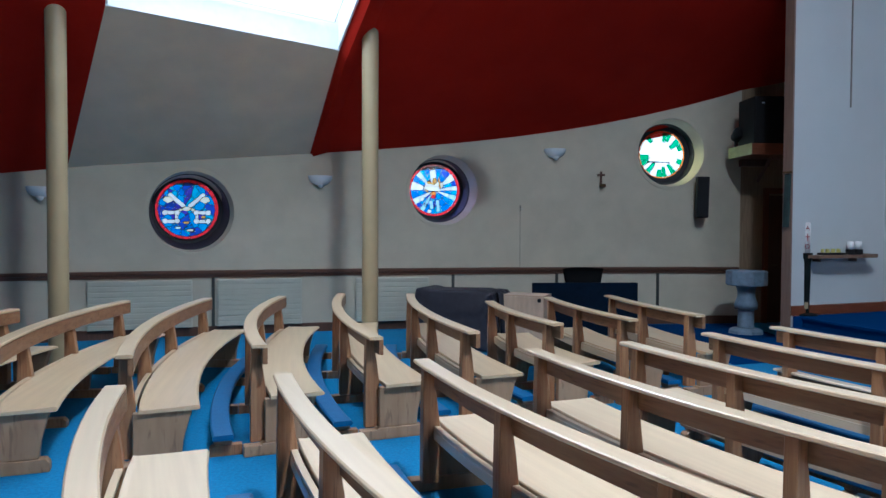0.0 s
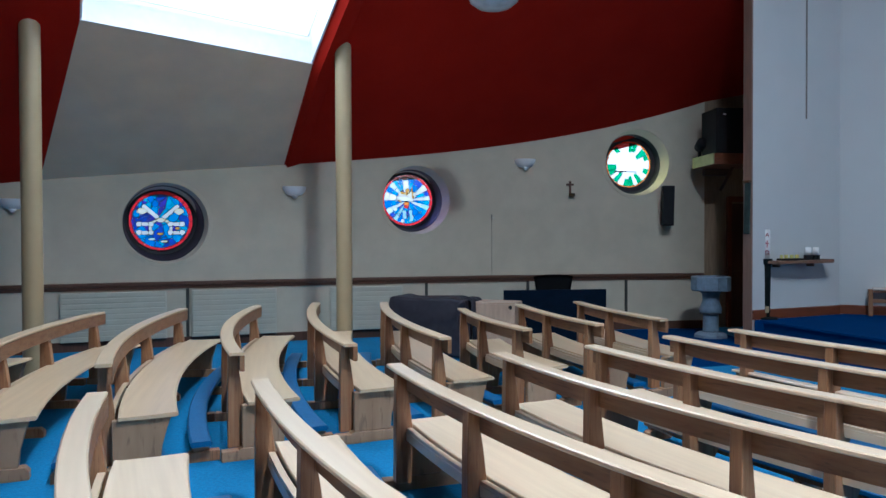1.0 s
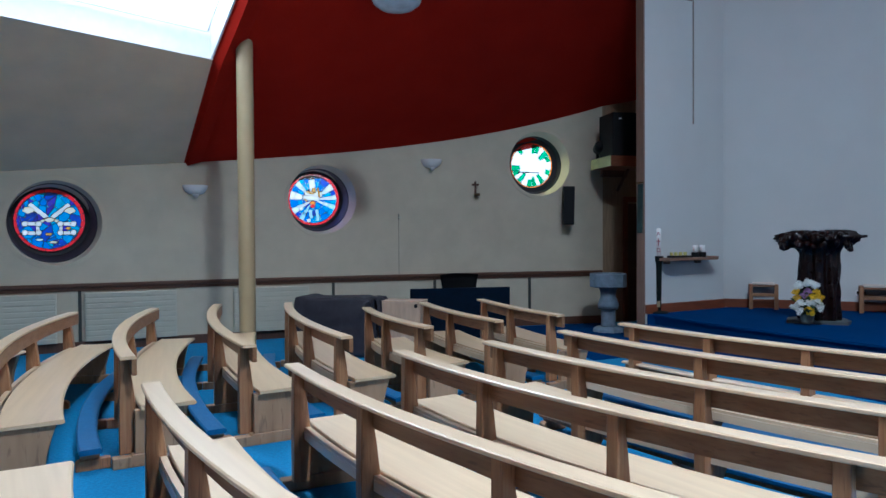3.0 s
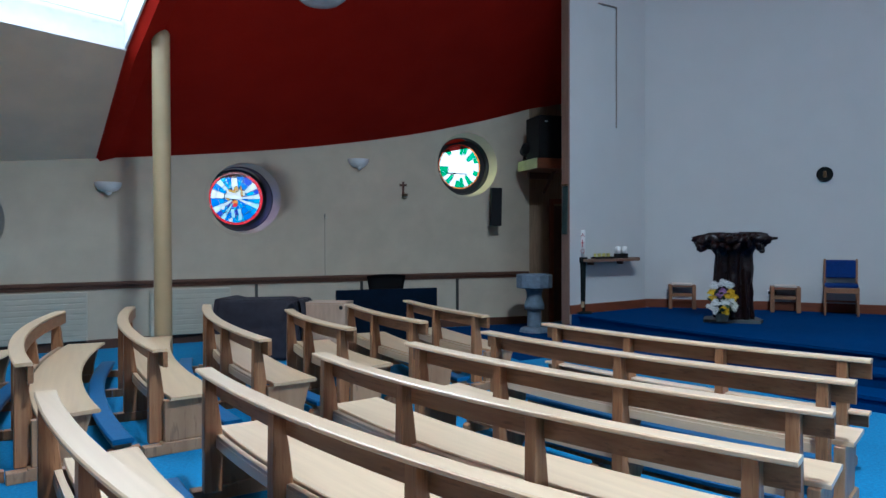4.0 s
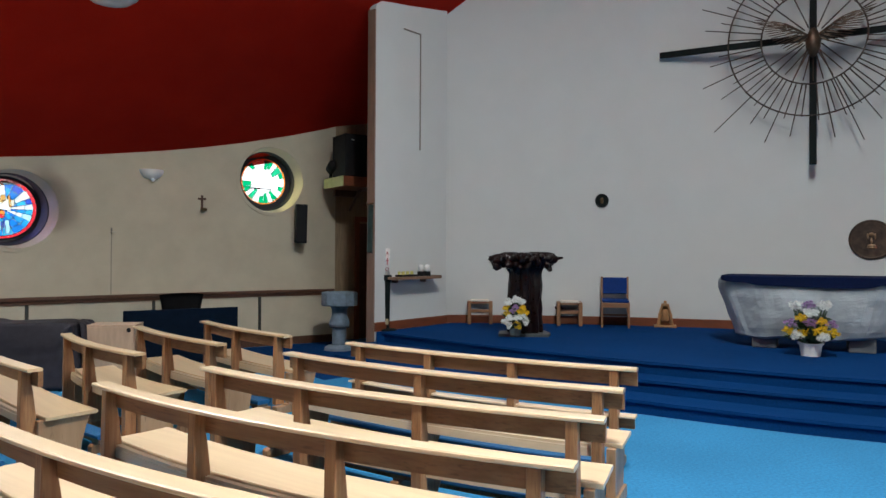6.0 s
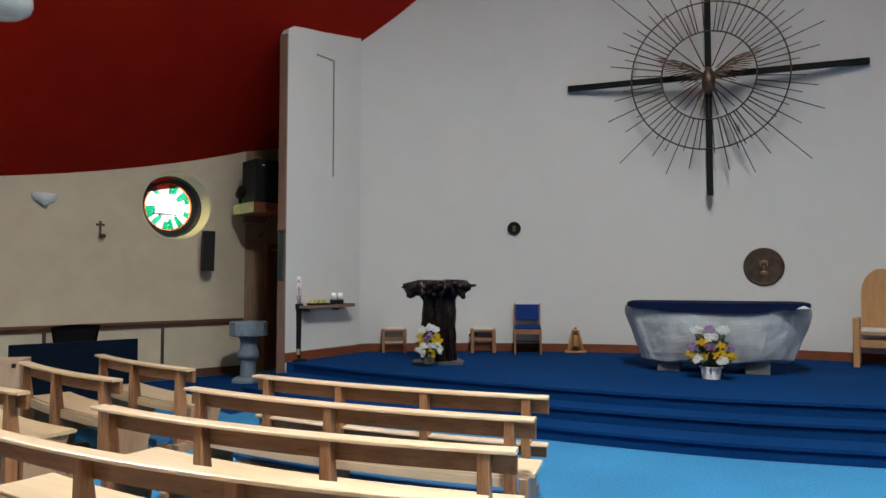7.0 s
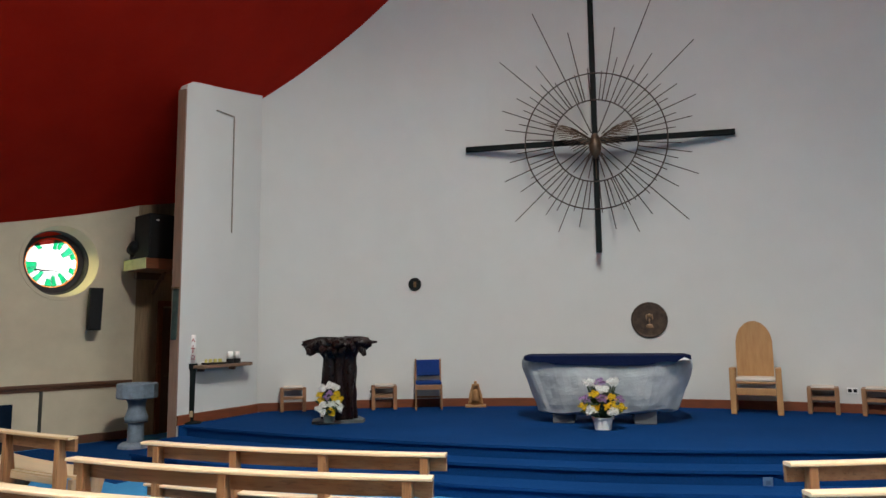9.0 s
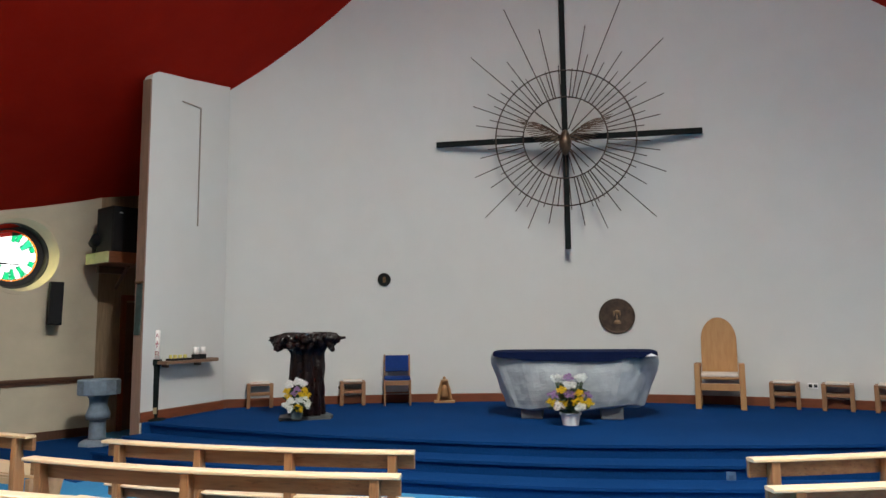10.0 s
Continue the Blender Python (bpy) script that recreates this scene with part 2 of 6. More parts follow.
def window_wall():
    """Curved wall: columns of facets, with a ring of facets round each round opening."""
    bm = bmesh.new()
    T = 0.45
    edges = [130.0]
    for a, z, r in WIN:
        h = math.degrees(0.8 / NAVE_R)
        edges += [a + h, a - h]
    edges.append(96.15)

    def P(a, z, off):
        q = nave(a, off)
        return (q.x, q.y, z)

    def plain(a0, a1):
        k = max(2, int(abs(a1 - a0) / 0.7))
        seq = list(np.linspace(a0, a1, k + 1))
        for off in (0, T):
            for b0, b1 in zip(seq, seq[1:]):
                q0, q1 = nave(b0), nave(b1)
                bm.faces.new([bm.verts.new(P(b0, 0, off)), bm.verts.new(P(b1, 0, off)), bm.verts.new(P(b1, over(*q1), off)), bm.verts.new(P(b0, over(*q0), off))])

    for i in range(0, len(edges), 2):
        plain(edges[i], edges[i + 1])
    for (a, zc, r), sk in zip(WIN, SKEW):
        h = math.degrees(0.8 / NAVE_R)
        N = 64
        top = over(*nave(a))

        def rim(k, off, rr):
            t = k * math.tau / N
            return (a - math.degrees((rr * math.cos(t) + sk * off / T) / NAVE_R), zc + rr * math.sin(t), off)

        def frame_pt(k):
            t = k * math.tau / N
            c, s = math.cos(t), math.sin(t)
            m = max(abs(c), abs(s))
            return (a - h * c / m, zc + 0.8 * s / m)
        for off, rr in ((0, r), (T, r * 0.88)):
            for k in range(N):
                f0, f1 = frame_pt(k), frame_pt(k + 1)
                r0, r1 = rim(k, off, rr), rim(k + 1, off, rr)
                bm.faces.new([bm.verts.new(P(*v)) for v in ((r0[0], r0[1], off), (r1[0], r1[1], off), (f1[0], f1[1], off), (f0[0], f0[1], off))])
            for z0, z1 in ((0, None), (None, 1)):
                seq = np.linspace(a + h, a - h, 5)
                for b0, b1 in zip(seq, seq[1:]):
                    lo0 = lo1 = 0 if z0 == 0 else zc + 0.8
                    hi0, hi1 = (zc - 0.8, zc - 0.8) if z0 == 0 else (max(zc + 0.81, over(*nave(b0))), max(zc + 0.81, over(*nave(b1))))
                    bm.faces.new([bm.verts.new(P(*v)) for v in ((b0, lo0, off), (b1, lo1, off), (b1, hi1, off), (b0, hi0, off))])
        for k in range(N):
            q = [rim(k, 0, r), rim(k + 1, 0, r), rim(k + 1, T, r * 0.88), rim(k, T, r * 0.88)]
            bm.faces.new([bm.verts.new(P(*v)) for v in q])
    bmesh.ops.remove_doubles(bm, verts=bm.verts, dist=0.0008)
    return bm


solid("wall_north", window_wall(), PLASTER, "curved cream plaster wall with round deep window openings", "wall", "structure")

# sanctuary wall and its return panel
solid("wall_east", wall_strip(FAR, 0.4, 0.0, over), WHITE_WALL, "tall curved white plaster wall behind the altar", "wall", "structure")
A0, A1 = Vector((8.26, 9.04)), Vector((9.90, 9.80))


def return_panel(p0, p1, low, name):
    """A straight panel whose free end stops just short of the ceiling."""
    def top(x, y):
        return roof(x, y) - 0.07 if (Vector((x, y)) - low).length < 0.1 else over(x, y)
    solid(name, wall_strip([p0, p0.lerp(p1, 0.3), p0.lerp(p1, 0.7), p1], 0.14, 0.0, top), WHITE_WALL, "angled white plaster return wall beside the sanctuary", "wall", "structure")


return_panel(A0, A1, A0, "wall_return_north")
m0, m1 = Vector(mirrored(*A0)), Vector(mirrored(*A1))
return_panel(m1, m0, m0, "wall_return_south")

# alcove behind the return wall
solid("wall_alcove", wall_strip([nave(96.15), Vector((9.75, 12.0)), Vector((9.75, 9.95))], 0.3, 0, over), ALCOVE_WOOD,
      "dark brown wooden alcove wall beside the sanctuary", "wall", "structure")

# plain walls that close the room
back0 = nave(130)
ring = [Vector(mirrored(*p)) for p in ROOM][::-1]
solid("wall_south", wall_strip(ring, 0.3, 0, over), PLASTER, "curved cream plaster wall", "wall", "structure")
# never in view; its dark colour keeps bounce off the pews' rear faces
solid("wall_west", wall_strip([ring[-1], back0], 0.3, 0, over), BACK_WALL, "unseen rear wall, dark to cut bounced light", "wall", "structure")
solid("wall_alcove_south", wall_strip([Vector(mirrored(9.75, 9.95)), Vector(mirrored(9.75, 12.0)), ring[0]], 0.3, 0, over), DARK_WOOD, "dark brown wooden alcove wall", "wall", "structure")

# ceiling: one curved sheet per half, with a roof-light opening above a beige board in each
ROOF_LIGHT = [Vector((2.10, 8.22)), Vector((-0.16, 6.614)), Vector((1.1, 4.4)), Vector((3.5, 5.75))]
BOARD = [nave(108.55), nave(114.3), Vector((-0.16, 6.614)), Vector((2.10, 8.22))]


def inside(q, x, y):
    s = 0
    for a, b in zip(q, q[1:] + q[:1]):
        c = (b.x - a.x) * (y - a.y) - (b.y - a.y) * (x - a.x)
        if abs(c) > 1e-9:
            if s and (c > 0) != (s > 0):
                return False
            s = c
    return True


def extend(q):
    """The board's outline carried a little into the wall."""
    a, b, c, d = q
    return [a + (a - d) * 0.4, b + (b - c) * 0.4, c, d]


AX = Vector((math.cos(AXIS), math.sin(AXIS)))
AN = Vector((-AX.y, AX.x))
RIDGE_LIGHT = [APSE_C + AX * a + AN * b for a, b in ((-0.05, -1.25), (1.25, -1.25), (1.25, 0.05), (-0.05, 0.05))]
# added opening, never in view, for a lamp that brightens the sanctuary wall
FRONT_FILL = [APSE_C + AX * a + AN * b for a, b in ((3.4, -0.7), (4.8, -0.7), (4.8, 0.7), (3.4, 0.7))]
LIGHTS = [ROOF_LIGHT, [Vector(mirrored(*p)) for p in ROOF_LIGHT], RIDGE_LIGHT, FRONT_FILL]
BOARDS = [extend(BOARD), [Vector(mirrored(*p)) for p in extend(BOARD)]]


def ceiling_sheets():
    bm = bmesh.new()
    xs, ys = np.arange(-15, 24.1, 0.75), np.arange(-19, 17.1, 0.75)
    g = [[bm.verts.new((x, y, 0)) for y in ys] for x in xs]
    for i in range(len(xs) - 1):
        for j in range(len(ys) - 1):
            bm.faces.new((g[i][j], g[i + 1][j], g[i + 1][j + 1], g[i][j + 1]))
    cuts = [(APSE_C, Vector((math.cos(AXIS), math.sin(AXIS))))]
    for q in LIGHTS + BOARDS:
        for a, b in zip(q, q[1:] + q[:1]):
            cuts.append((a, b - a))
    for p, d in cuts:
        bmesh.ops.bisect_plane(bm, geom=bm.verts[:] + bm.edges[:] + bm.faces[:], plane_co=(p.x, p.y, 0), plane_no=(-d.y, d.x, 0), dist=1e-5)
    red, boards = bmesh.new(), [bmesh.new(), bmesh.new()]
    seen = {}
    for f in bm.faces:
        c = f.calc_center_median()
        if any(inside(q, c.x, c.y) for q in LIGHTS):
            continue
        tgt = red
        for k, q in enumerate(BOARDS):
            if inside(q, c.x, c.y):
                tgt = boards[k]
        vs = []
        for v in f.verts:
            key = (id(tgt), round(v.co.x, 4), round(v.co.y, 4))
            if key not in seen:
                seen[key] = tgt.verts.new((v.co.x, v.co.y, roof(v.co.x, v.co.y)))
            if seen[key] not in vs:
                vs.append(seen[key])
        if len(vs) > 2:
            tgt.faces.new(vs)
    bm.free()
    for b in (red, *boards):
        bmesh.ops.recalc_face_normals(b, faces=b.faces)
        if sum(f.normal.z for f in b.faces) > 0:
            bmesh.ops.reverse_faces(b, faces=b.faces)
    return red, boards


red_bm, board_bms = ceiling_sheets()
ce = solid("ceiling", red_bm, RED, "steep dark red painted ceiling rising to the sanctuary", "ceiling", "structure", smooth=True)
md = ce.modifiers.new("thickness", 'SOLIDIFY')
md.thickness, md.offset = 0.34, -1
ce.modifiers.new("crisp_edges", 'EDGE_SPLIT').split_angle = radians(35)
for b in board_bms:
    ob = solid("ceiling_board", b, GREY_PANEL, "beige sloping ceiling board under the roof light", "ceiling", "structure", smooth=True)
    md = ob.modifiers.new("thickness", 'SOLIDIFY')
    md.thickness, md.offset = 0.05, -1
    ob.modifiers.new("crisp_edges", 'EDGE_SPLIT').split_angle = radians(35)

# sanctuary platform with three carpeted steps
EDGE_C, EDGE_R = Vector((27.6, 14.32)), 20.06


def edge(y, grow):
    """The step's nosing line at plan height y."""
    return EDGE_C.x - math.sqrt((EDGE_R + grow) ** 2 - (y - EDGE_C.y) ** 2)


def step_outline(grow):
    front = [Vector((edge(y, grow), y)) for y in np.linspace(8.95, 0.2, 30)]
    half = [p for p in front if AN.dot(p - APSE_C) > 0]
    other = [Vector(mirrored(*p)) for p in half][::-1]
    back = [apse(a, -0.01) for a in np.linspace(2 * 35.59 - 65.4, 65.4, 40)]
    outline = half + other + [Vector(mirrored(*A0)) + Vector((0.15, 0))] + back + [A0 + Vector((0.02, -0.03))]
    return [(p.x, p.y) for p in outline]


for name, grow, z1 in (("step", 0.66, 0.15), ("step", 0.27, 0.30), ("platform", -0.08, P_TOP)):
    bm = prism(bmesh.new(), step_outline(grow - 0.03), 0.0, z1 - 0.034)
    prism(bm, step_outline(grow), z1 - 0.034, z1)                # nosing
    bmesh.ops.recalc_face_normals(bm, faces=bm.faces)
    solid(name, bm, CARPET_DARK, "royal blue carpeted sanctuary platform" if name == "platform" else "royal blue carpeted step up to the sanctuary", "step", "structure")

dk = prism(bmesh.new(), [(7.05, 7.75), (8.35, 8.2), (8.3, 9.05), (8.6, 9.3), (8.5, 11.6), (6.6, 11.3), (6.75, 9.6)], 0.0, 0.005)
solid("floor_carpet_font", dk, CARPET_DARK, "royal blue carpet round the font", "floor", "structure")

# ---------------------------------------------------------------- daylight in the roof openings
SKY_WHITE = bpy.data.materials.new("overcast_sky_white")
SKY_WHITE.use_nodes = True
em = SKY_WHITE.node_tree.nodes["Principled BSDF"]
em.inputs["Base Color"].default_value = (0, 0, 0, 1)
em.inputs["Emission Color"].default_value = (0.95, 0.98, 1.0, 1)
em.inputs["Emission Strength"].default_value = 21.0
for q, power, size in zip(LIGHTS, (40, 260, 2080, 370), (2.5, 2.5, 0.6, 1.4)):
    c = sum(q, Vector((0, 0))) / 4
    z = sum(roof(*p) for p in q) / 4
    bm = bmesh.new()
    for p in q:
        o = c + (p - c) * 3.2
        bm.verts.new((o.x, o.y, max(roof(*p), roof(*o)) + 0.75))
    bm.verts.ensure_lookup_table()
    bm.faces.new(bm.verts[:])
    solid("backdrop", bm, SKY_WHITE, "white overcast sky above the roof opening", "sky", "structure")
    nrm = (Vector((*(q[1] - q[0]), roof(*q[1]) - roof(*q[0]))).cross(Vector((*(q[3] - q[0]), roof(*q[3]) - roof(*q[0])))))
    nrm = nrm.normalized() * (1 if nrm.z > 0 else -1)
    if size < 2:
        # the added front lamp leans towards the sanctuary wall
        lean = 0.5 if q is FRONT_FILL else 0.0
        nrm, z = Vector((-AX.x * lean, -AX.y * lean, 1)).normalized(), max(roof(*p) for p in q) - 0.3
    lamp = area_light("roof_light_daylight", Vector((c.x, c.y, z)) + nrm * (0.42 if size > 2 else 0.12), Vector((c.x, c.y, z)) - nrm, size, size, power)
    if size < 2:
        lamp.data.spread = radians(165)

# white boards lining each visible opening, for the glare on its red reveals
for q in LIGHTS[:2]:
    c = sum(q, Vector((0, 0))) / 4
    for k in range(4):
        a, b = q[k], q[(k + 1) % 4]
        d = (b - a).normalized()
        n_in = Vector((-d.y, d.x))
        if n_in.dot(c - a) < 0:
            n_in = -n_in
        bm = bmesh.new()
        rows = []
        for p in (a, b):
            z = roof(*p)
            rows.append([bm.verts.new((p.x + n_in.x * u, p.y + n_in.y * u, z + h)) for u, h in ((-0.01, 0.005), (0.024, 0.005), (0.024, 0.70), (-0.01, 0.70))])
        for i in range(4):
            bm.faces.new((rows[0][i], rows[0][(i + 1) % 4], rows[1][(i + 1) % 4], rows[1][i]))
        bm.faces.new(rows[0][::-1])
        bm.faces.new(rows[1])
        bmesh.ops.recalc_face_normals(bm, faces=bm.faces)
        solid("trim_roof_light_lining", bm, WHITE, "white board for the glare on the red roof light reveal", "trim", "structure")

# red painted cheek along the upper side of each board, from the wall past the roof light
for side in range(2):
    a, b, c = [Vector(mirrored(*p)) if side else p for p in (BOARDS[0][0], ROOF_LIGHT[0], ROOF_LIGHT[3])]
    inner = [Vector(mirrored(*p)) if side else p for p in BOARD[1:3]]
    bm = bmesh.new()
    rows = []
    for k in range(25):
        p = a.lerp(b, k / 12) if k <= 12 else b.lerp(c, (k - 12) / 12)
        d = ((b - a) if k < 12 else (c - b) if k > 12 else (c - a)).normalized()
        n_out = Vector((-d.y, d.x))
        if n_out.dot(inner[0] - a) > 0:
            n_out = -n_out
        deep = 0.02 + 0.10 * min(1.0, k / 12)
        rows.append([bm.verts.new((p.x + n_out.x * u, p.y + n_out.y * u, roof(p.x + n_out.x * u, p.y + n_out.y * u) + h)) for u, h in ((0.004, 0.03), (0.03 + deep * 0.5, -deep), (0.20 + deep, -0.004), (0.20 + deep, 0.03))])
    for p, q in zip(rows, rows[1:]):
        for i in range(4):
            bm.faces.new((p[i], p[(i + 1) % 4], q[(i + 1) % 4], q[i]))
    bm.faces.new(rows[0][::-1])
    bm.faces.new(rows[-1])
    bmesh.ops.recalc_face_normals(bm, faces=bm.faces)
    solid("trim_roof_light_cheek", bm, RED, "red painted cheek beside the roof light", "trim", "structure")

# glazing bars round each visible opening
for q in LIGHTS[:2]:
    for k in range(4):
        a, b = q[k], q[(k + 1) % 4]
        c = sum(q, Vector((0, 0))) / 4
        a2, b2 = a + (c - a) * 0.06, b + (c - b) * 0.06
        bm = rod(bmesh.new(), (a2.x, a2.y, roof(*a) + 0.34), (b2.x, b2.y, roof(*b) + 0.34), 0.009, 6)
        solid("trim_glazing_bar", bm, WHITE, "white metal glazing bar of the roof light", "trim", "structure")

# ---------------------------------------------------------------- pews
SIDE, MID, RIGHT = "side block of curved pews", "centre block of curved pews", "far block of curved pews"
TOWARD = Vector((14.55, 6.1))


def pew_path(p0, p1, sag, n=14, trim=0.0):
    """Points along a pew with the direction towards the sanctuary at each."""
    p0, p1 = Vector(p0), Vector(p1)
    c = p1 - p0
    L = c.length
    t = c / L
    nrm = Vector((-t.y, t.x))
    if nrm.dot(TOWARD - (p0 + p1) / 2) < 0:
        nrm = -nrm
    out = []
    for i in range(n + 1):
        s = trim / L + (1 - 2 * trim / L) * i / n
        off = -4 * sag * s * (1 - s)
        slope = -4 * sag * (1 - 2 * s) / L
        tan = (t + nrm * slope).normalized()
        d = Vector((-tan.y, tan.x))
        if d.dot(nrm) < 0:
            d = -d
        out.append((p0 + c * s + nrm * off, d))
    return out


def on_path(p0, p1, sag, s):
    a = pew_path(p0, p1, sag, n=200)
    return a[round(s * 200)]


CAP = [(-0.045, 0.786), (0.051, 0.786), (0.058, 0.792), (0.058, 0.804), (0.051, 0.811), (-0.043, 0.811), (-0.050, 0.805), (-0.050, 0.792)]
BOARD_BACK = [(0.026, 0.672), (0.052, 0.668), (0.060, 0.676), (0.060, 0.785), (0.026, 0.785)]
SEAT = [(0.086, 0.408), (0.455, 0.408), (0.470, 0.414), (0.474, 0.422), (0.466, 0.436), (0.450, 0.440), (0.30, 0.434), (0.12, 0.432), (0.090, 0.436), (0.086, 0.430)]
SLAT = [(0.028, 0.410), (0.064, 0.410), (0.066, 0.426), (0.062, 0.430), (0.028, 0.430)]
APRON = [(0.024, 0.352), (0.048, 0.352), (0.048, 0.408), (0.024, 0.408)]
PAD = [(-0.305, 0.128), (-0.175, 0.128), (-0.165, 0.138), (-0.165, 0.158), (-0.178, 0.168), (-0.302, 0.168), (-0.315, 0.158), (-0.315, 0.138)]
PADBASE = [(-0.30, 0.100), (-0.18, 0.100), (-0.18, 0.126), (-0.30, 0.126)]
LOW_CAP = [(-0.012, 0.428), (0.085, 0.428), (0.090, 0.436), (0.085, 0.448), (-0.008, 0.448), (-0.014, 0.440)]
LOW_BOARD = [(0.026, 0.345), (0.056, 0.345), (0.056, 0.426), (0.026, 0.426)]


def plate(p, d, profile, thick):
    """An upright board of a side profile (towards the sanctuary, up), across the pew at p."""
    t = Vector((-d.y, d.x)) * thick / 2
    bm = bmesh.new()
    a = [bm.verts.new((p.x + d.x * u - t.x, p.y + d.y * u - t.y, z)) for u, z in profile]
    b = [bm.verts.new((p.x + d.x * u + t.x, p.y + d.y * u + t.y, z)) for u, z in profile]
    k = len(profile)
    bm.faces.new(a)
    bm.faces.new(b[::-1])
    for i in range(k):
        bm.faces.new((a[i], b[i], b[(i + 1) % k], a[(i + 1) % k]))
    bmesh.ops.recalc_face_normals(bm, faces=bm.faces)
    bmesh.ops.bevel(bm, geom=[e for e in bm.edges], offset=0.004, segments=1, affect='EDGES')
    return bm


POST = [(-0.046, 0.078), (0.060, 0.078), (0.064, 0.36), (0.066, 0.435), (0.046, 0.600), (0.034, 0.672), (0.030, 0.786), (-0.038, 0.786), (-0.044, 0.50)]
PANEL = [(0.050, 0.090), (0.355, 0.090), (0.365, 0.20), (0.40, 0.33), (0.425, 0.406), (0.050, 0.406)]
INNER = [(0.050, 0.078), (0.17, 0.078), (0.19, 0.22), (0.34, 0.406), (0.050, 0.406)]
FOOT = [(-0.10, 0.0), (0.42, 0.0), (0.42, 0.055), (0.395, 0.088), (0.026, 0.089), (0.024, 0.076), (-0.10, 0.076)]
REAR_FOOT = [(-0.33, 0.0), (-0.103, 0.0), (-0.103, 0.076), (-0.31, 0.076), (-0.33, 0.06)]
INNER_FOOT = [(-0.10, 0.0), (0.32, 0.0), (0.32, 0.05), (0.29, 0.076), (-0.10, 0.076)]
BRACKET = [(-0.29, 0.077), (-0.22, 0.077), (-0.205, 0.099), (-0.305, 0.099)]


def pew(p0, p1, sag, posts, group, kneeler=True, screen=False, note=""):
    p0, p1 = Vector(p0), Vector(p1)
    mid = on_path(p0, p1, sag, 0.5)[0]
    root = thing("front_pew" if screen else "pew", (mid.x, mid.y, 0),
                 "curved wooden rail screen closing the front pew row" if screen else ("curved tan varnished church pew, darkened for dimmer light, with an open back rail" if group == SIDE else "curved light wood church pew with an open back rail") + note, "pew", group)
    L = (p1 - p0).length
    top_wood = TAN_SHADED if group == SIDE else ASH
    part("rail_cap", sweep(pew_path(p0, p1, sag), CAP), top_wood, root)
    part("back_rail", sweep(pew_path(p0, p1, sag, trim=0.003), BOARD_BACK), RAIL_SHADED, root, "varnished back board, browner for its rear-face shade")
    if screen:
        part("low_rail_cap", sweep(pew_path(p0, p1, sag, trim=0.01), LOW_CAP), ASH, root)
        part("low_rail", sweep(pew_path(p0, p1, sag, trim=0.02), LOW_BOARD), RAIL_SHADED, root)
    else:
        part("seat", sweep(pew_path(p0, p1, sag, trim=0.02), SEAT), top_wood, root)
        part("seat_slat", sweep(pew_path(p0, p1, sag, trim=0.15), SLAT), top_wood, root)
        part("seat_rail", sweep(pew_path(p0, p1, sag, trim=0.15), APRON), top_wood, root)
    inset = 0.17 / L
    for i in range(posts):
        s = inset + (1 - 2 * inset) * i / (posts - 1)
        q, d = on_path(p0, p1, sag, s)
        part("post", plate(q, d, POST, 0.066), POST_WOOD, root)
        end = i in (0, posts - 1)
        if not screen:
            e = q if not end else on_path(p0, p1, sag, 0.085 / L if i == 0 else 1 - 0.085 / L)[0]
            part("support", plate(e, d, PANEL if end else INNER, 0.06 if end else 0.045), OAK_PANEL if end else POST_WOOD, root, "broad oak end panel" if end else "")
            f = part("foot", plate(e if end else q, d, FOOT if end else INNER_FOOT, 0.09 if end else 0.075), OAK_PANEL if end else POST_WOOD, root)
        else:
            f = part("foot", plate(q, d, INNER_FOOT, 0.08), POST_WOOD, root)
        if kneeler:
            r = part("rear_foot", plate(q, d, REAR_FOOT, 0.07), POST_WOOD, root)
            part("bracket", plate(q, d, BRACKET, 0.05), POST_WOOD, r)
    if kneeler:
        k = part("kneeler", sweep(pew_path(p0, p1, sag, trim=0.07), PAD), KNEEL, root, "blue padded kneeler board")
        part("kneeler_base", sweep(pew_path(p0, p1, sag, trim=0.09), PADBASE), POST_WOOD, k)
    return root


OAK_PANEL = material("varnished_mid_oak", (0.42, 0.26, 0.14), 0.42, vary=0.14, scale=3, grain=(3, 3, 0.6), bump=0.05, bump_scale=9,
                     second=(0.30, 0.17, 0.085), coat=0.15, fleck=0.6)
# side block, from the back to the front: far end, aisle end
pew((-0.78, 5.95), (-0.05, 2.85), 0.20, 5, SIDE)
pew((-0.08, 6.84), (0.74, 3.35), 0.20, 4, SIDE)
pew((0.72, 7.23), (1.66, 3.48), 0.19, 4, SIDE)
pew((1.52, 7.56), (2.41, 3.94), 0.19, 4, SIDE)
pew((2.18, 7.95), (3.18, 4.37), 0.16, 4, SIDE)
pew((3.06, 8.01), (3.92, 4.74), 0.14, 4, SIDE)
pew((4.07, 7.20), (4.66, 5.29), 0.09, 3, SIDE)
pew((4.79, 7.73), (5.39, 5.65), 0.08, 3, SIDE)
pew((5.58, 8.06), (6.12, 6.04), 0.07, 3, SIDE)
# centre block, from the back to the front
pew((2.06, 2.63), (3.76, -0.22), 0.17, 4, MID)
pew((2.85, 2.99), (4.81, -0.21), 0.18, 4, MID)
pew((3.60, 3.51), (5.40, 0.47), 0.17, 4, MID)
pew((4.33, 3.96), (6.02, 1.13), 0.16, 4, MID)
pew((5.05, 4.32), (6.66, 1.71), 0.14, 4, MID)
pew((5.80, 4.84), (7.29, 2.28), 0.13, 3, MID)
pew((6.51, 5.27), (7.94, 2.87), 0.11, 4, MID, screen=True)
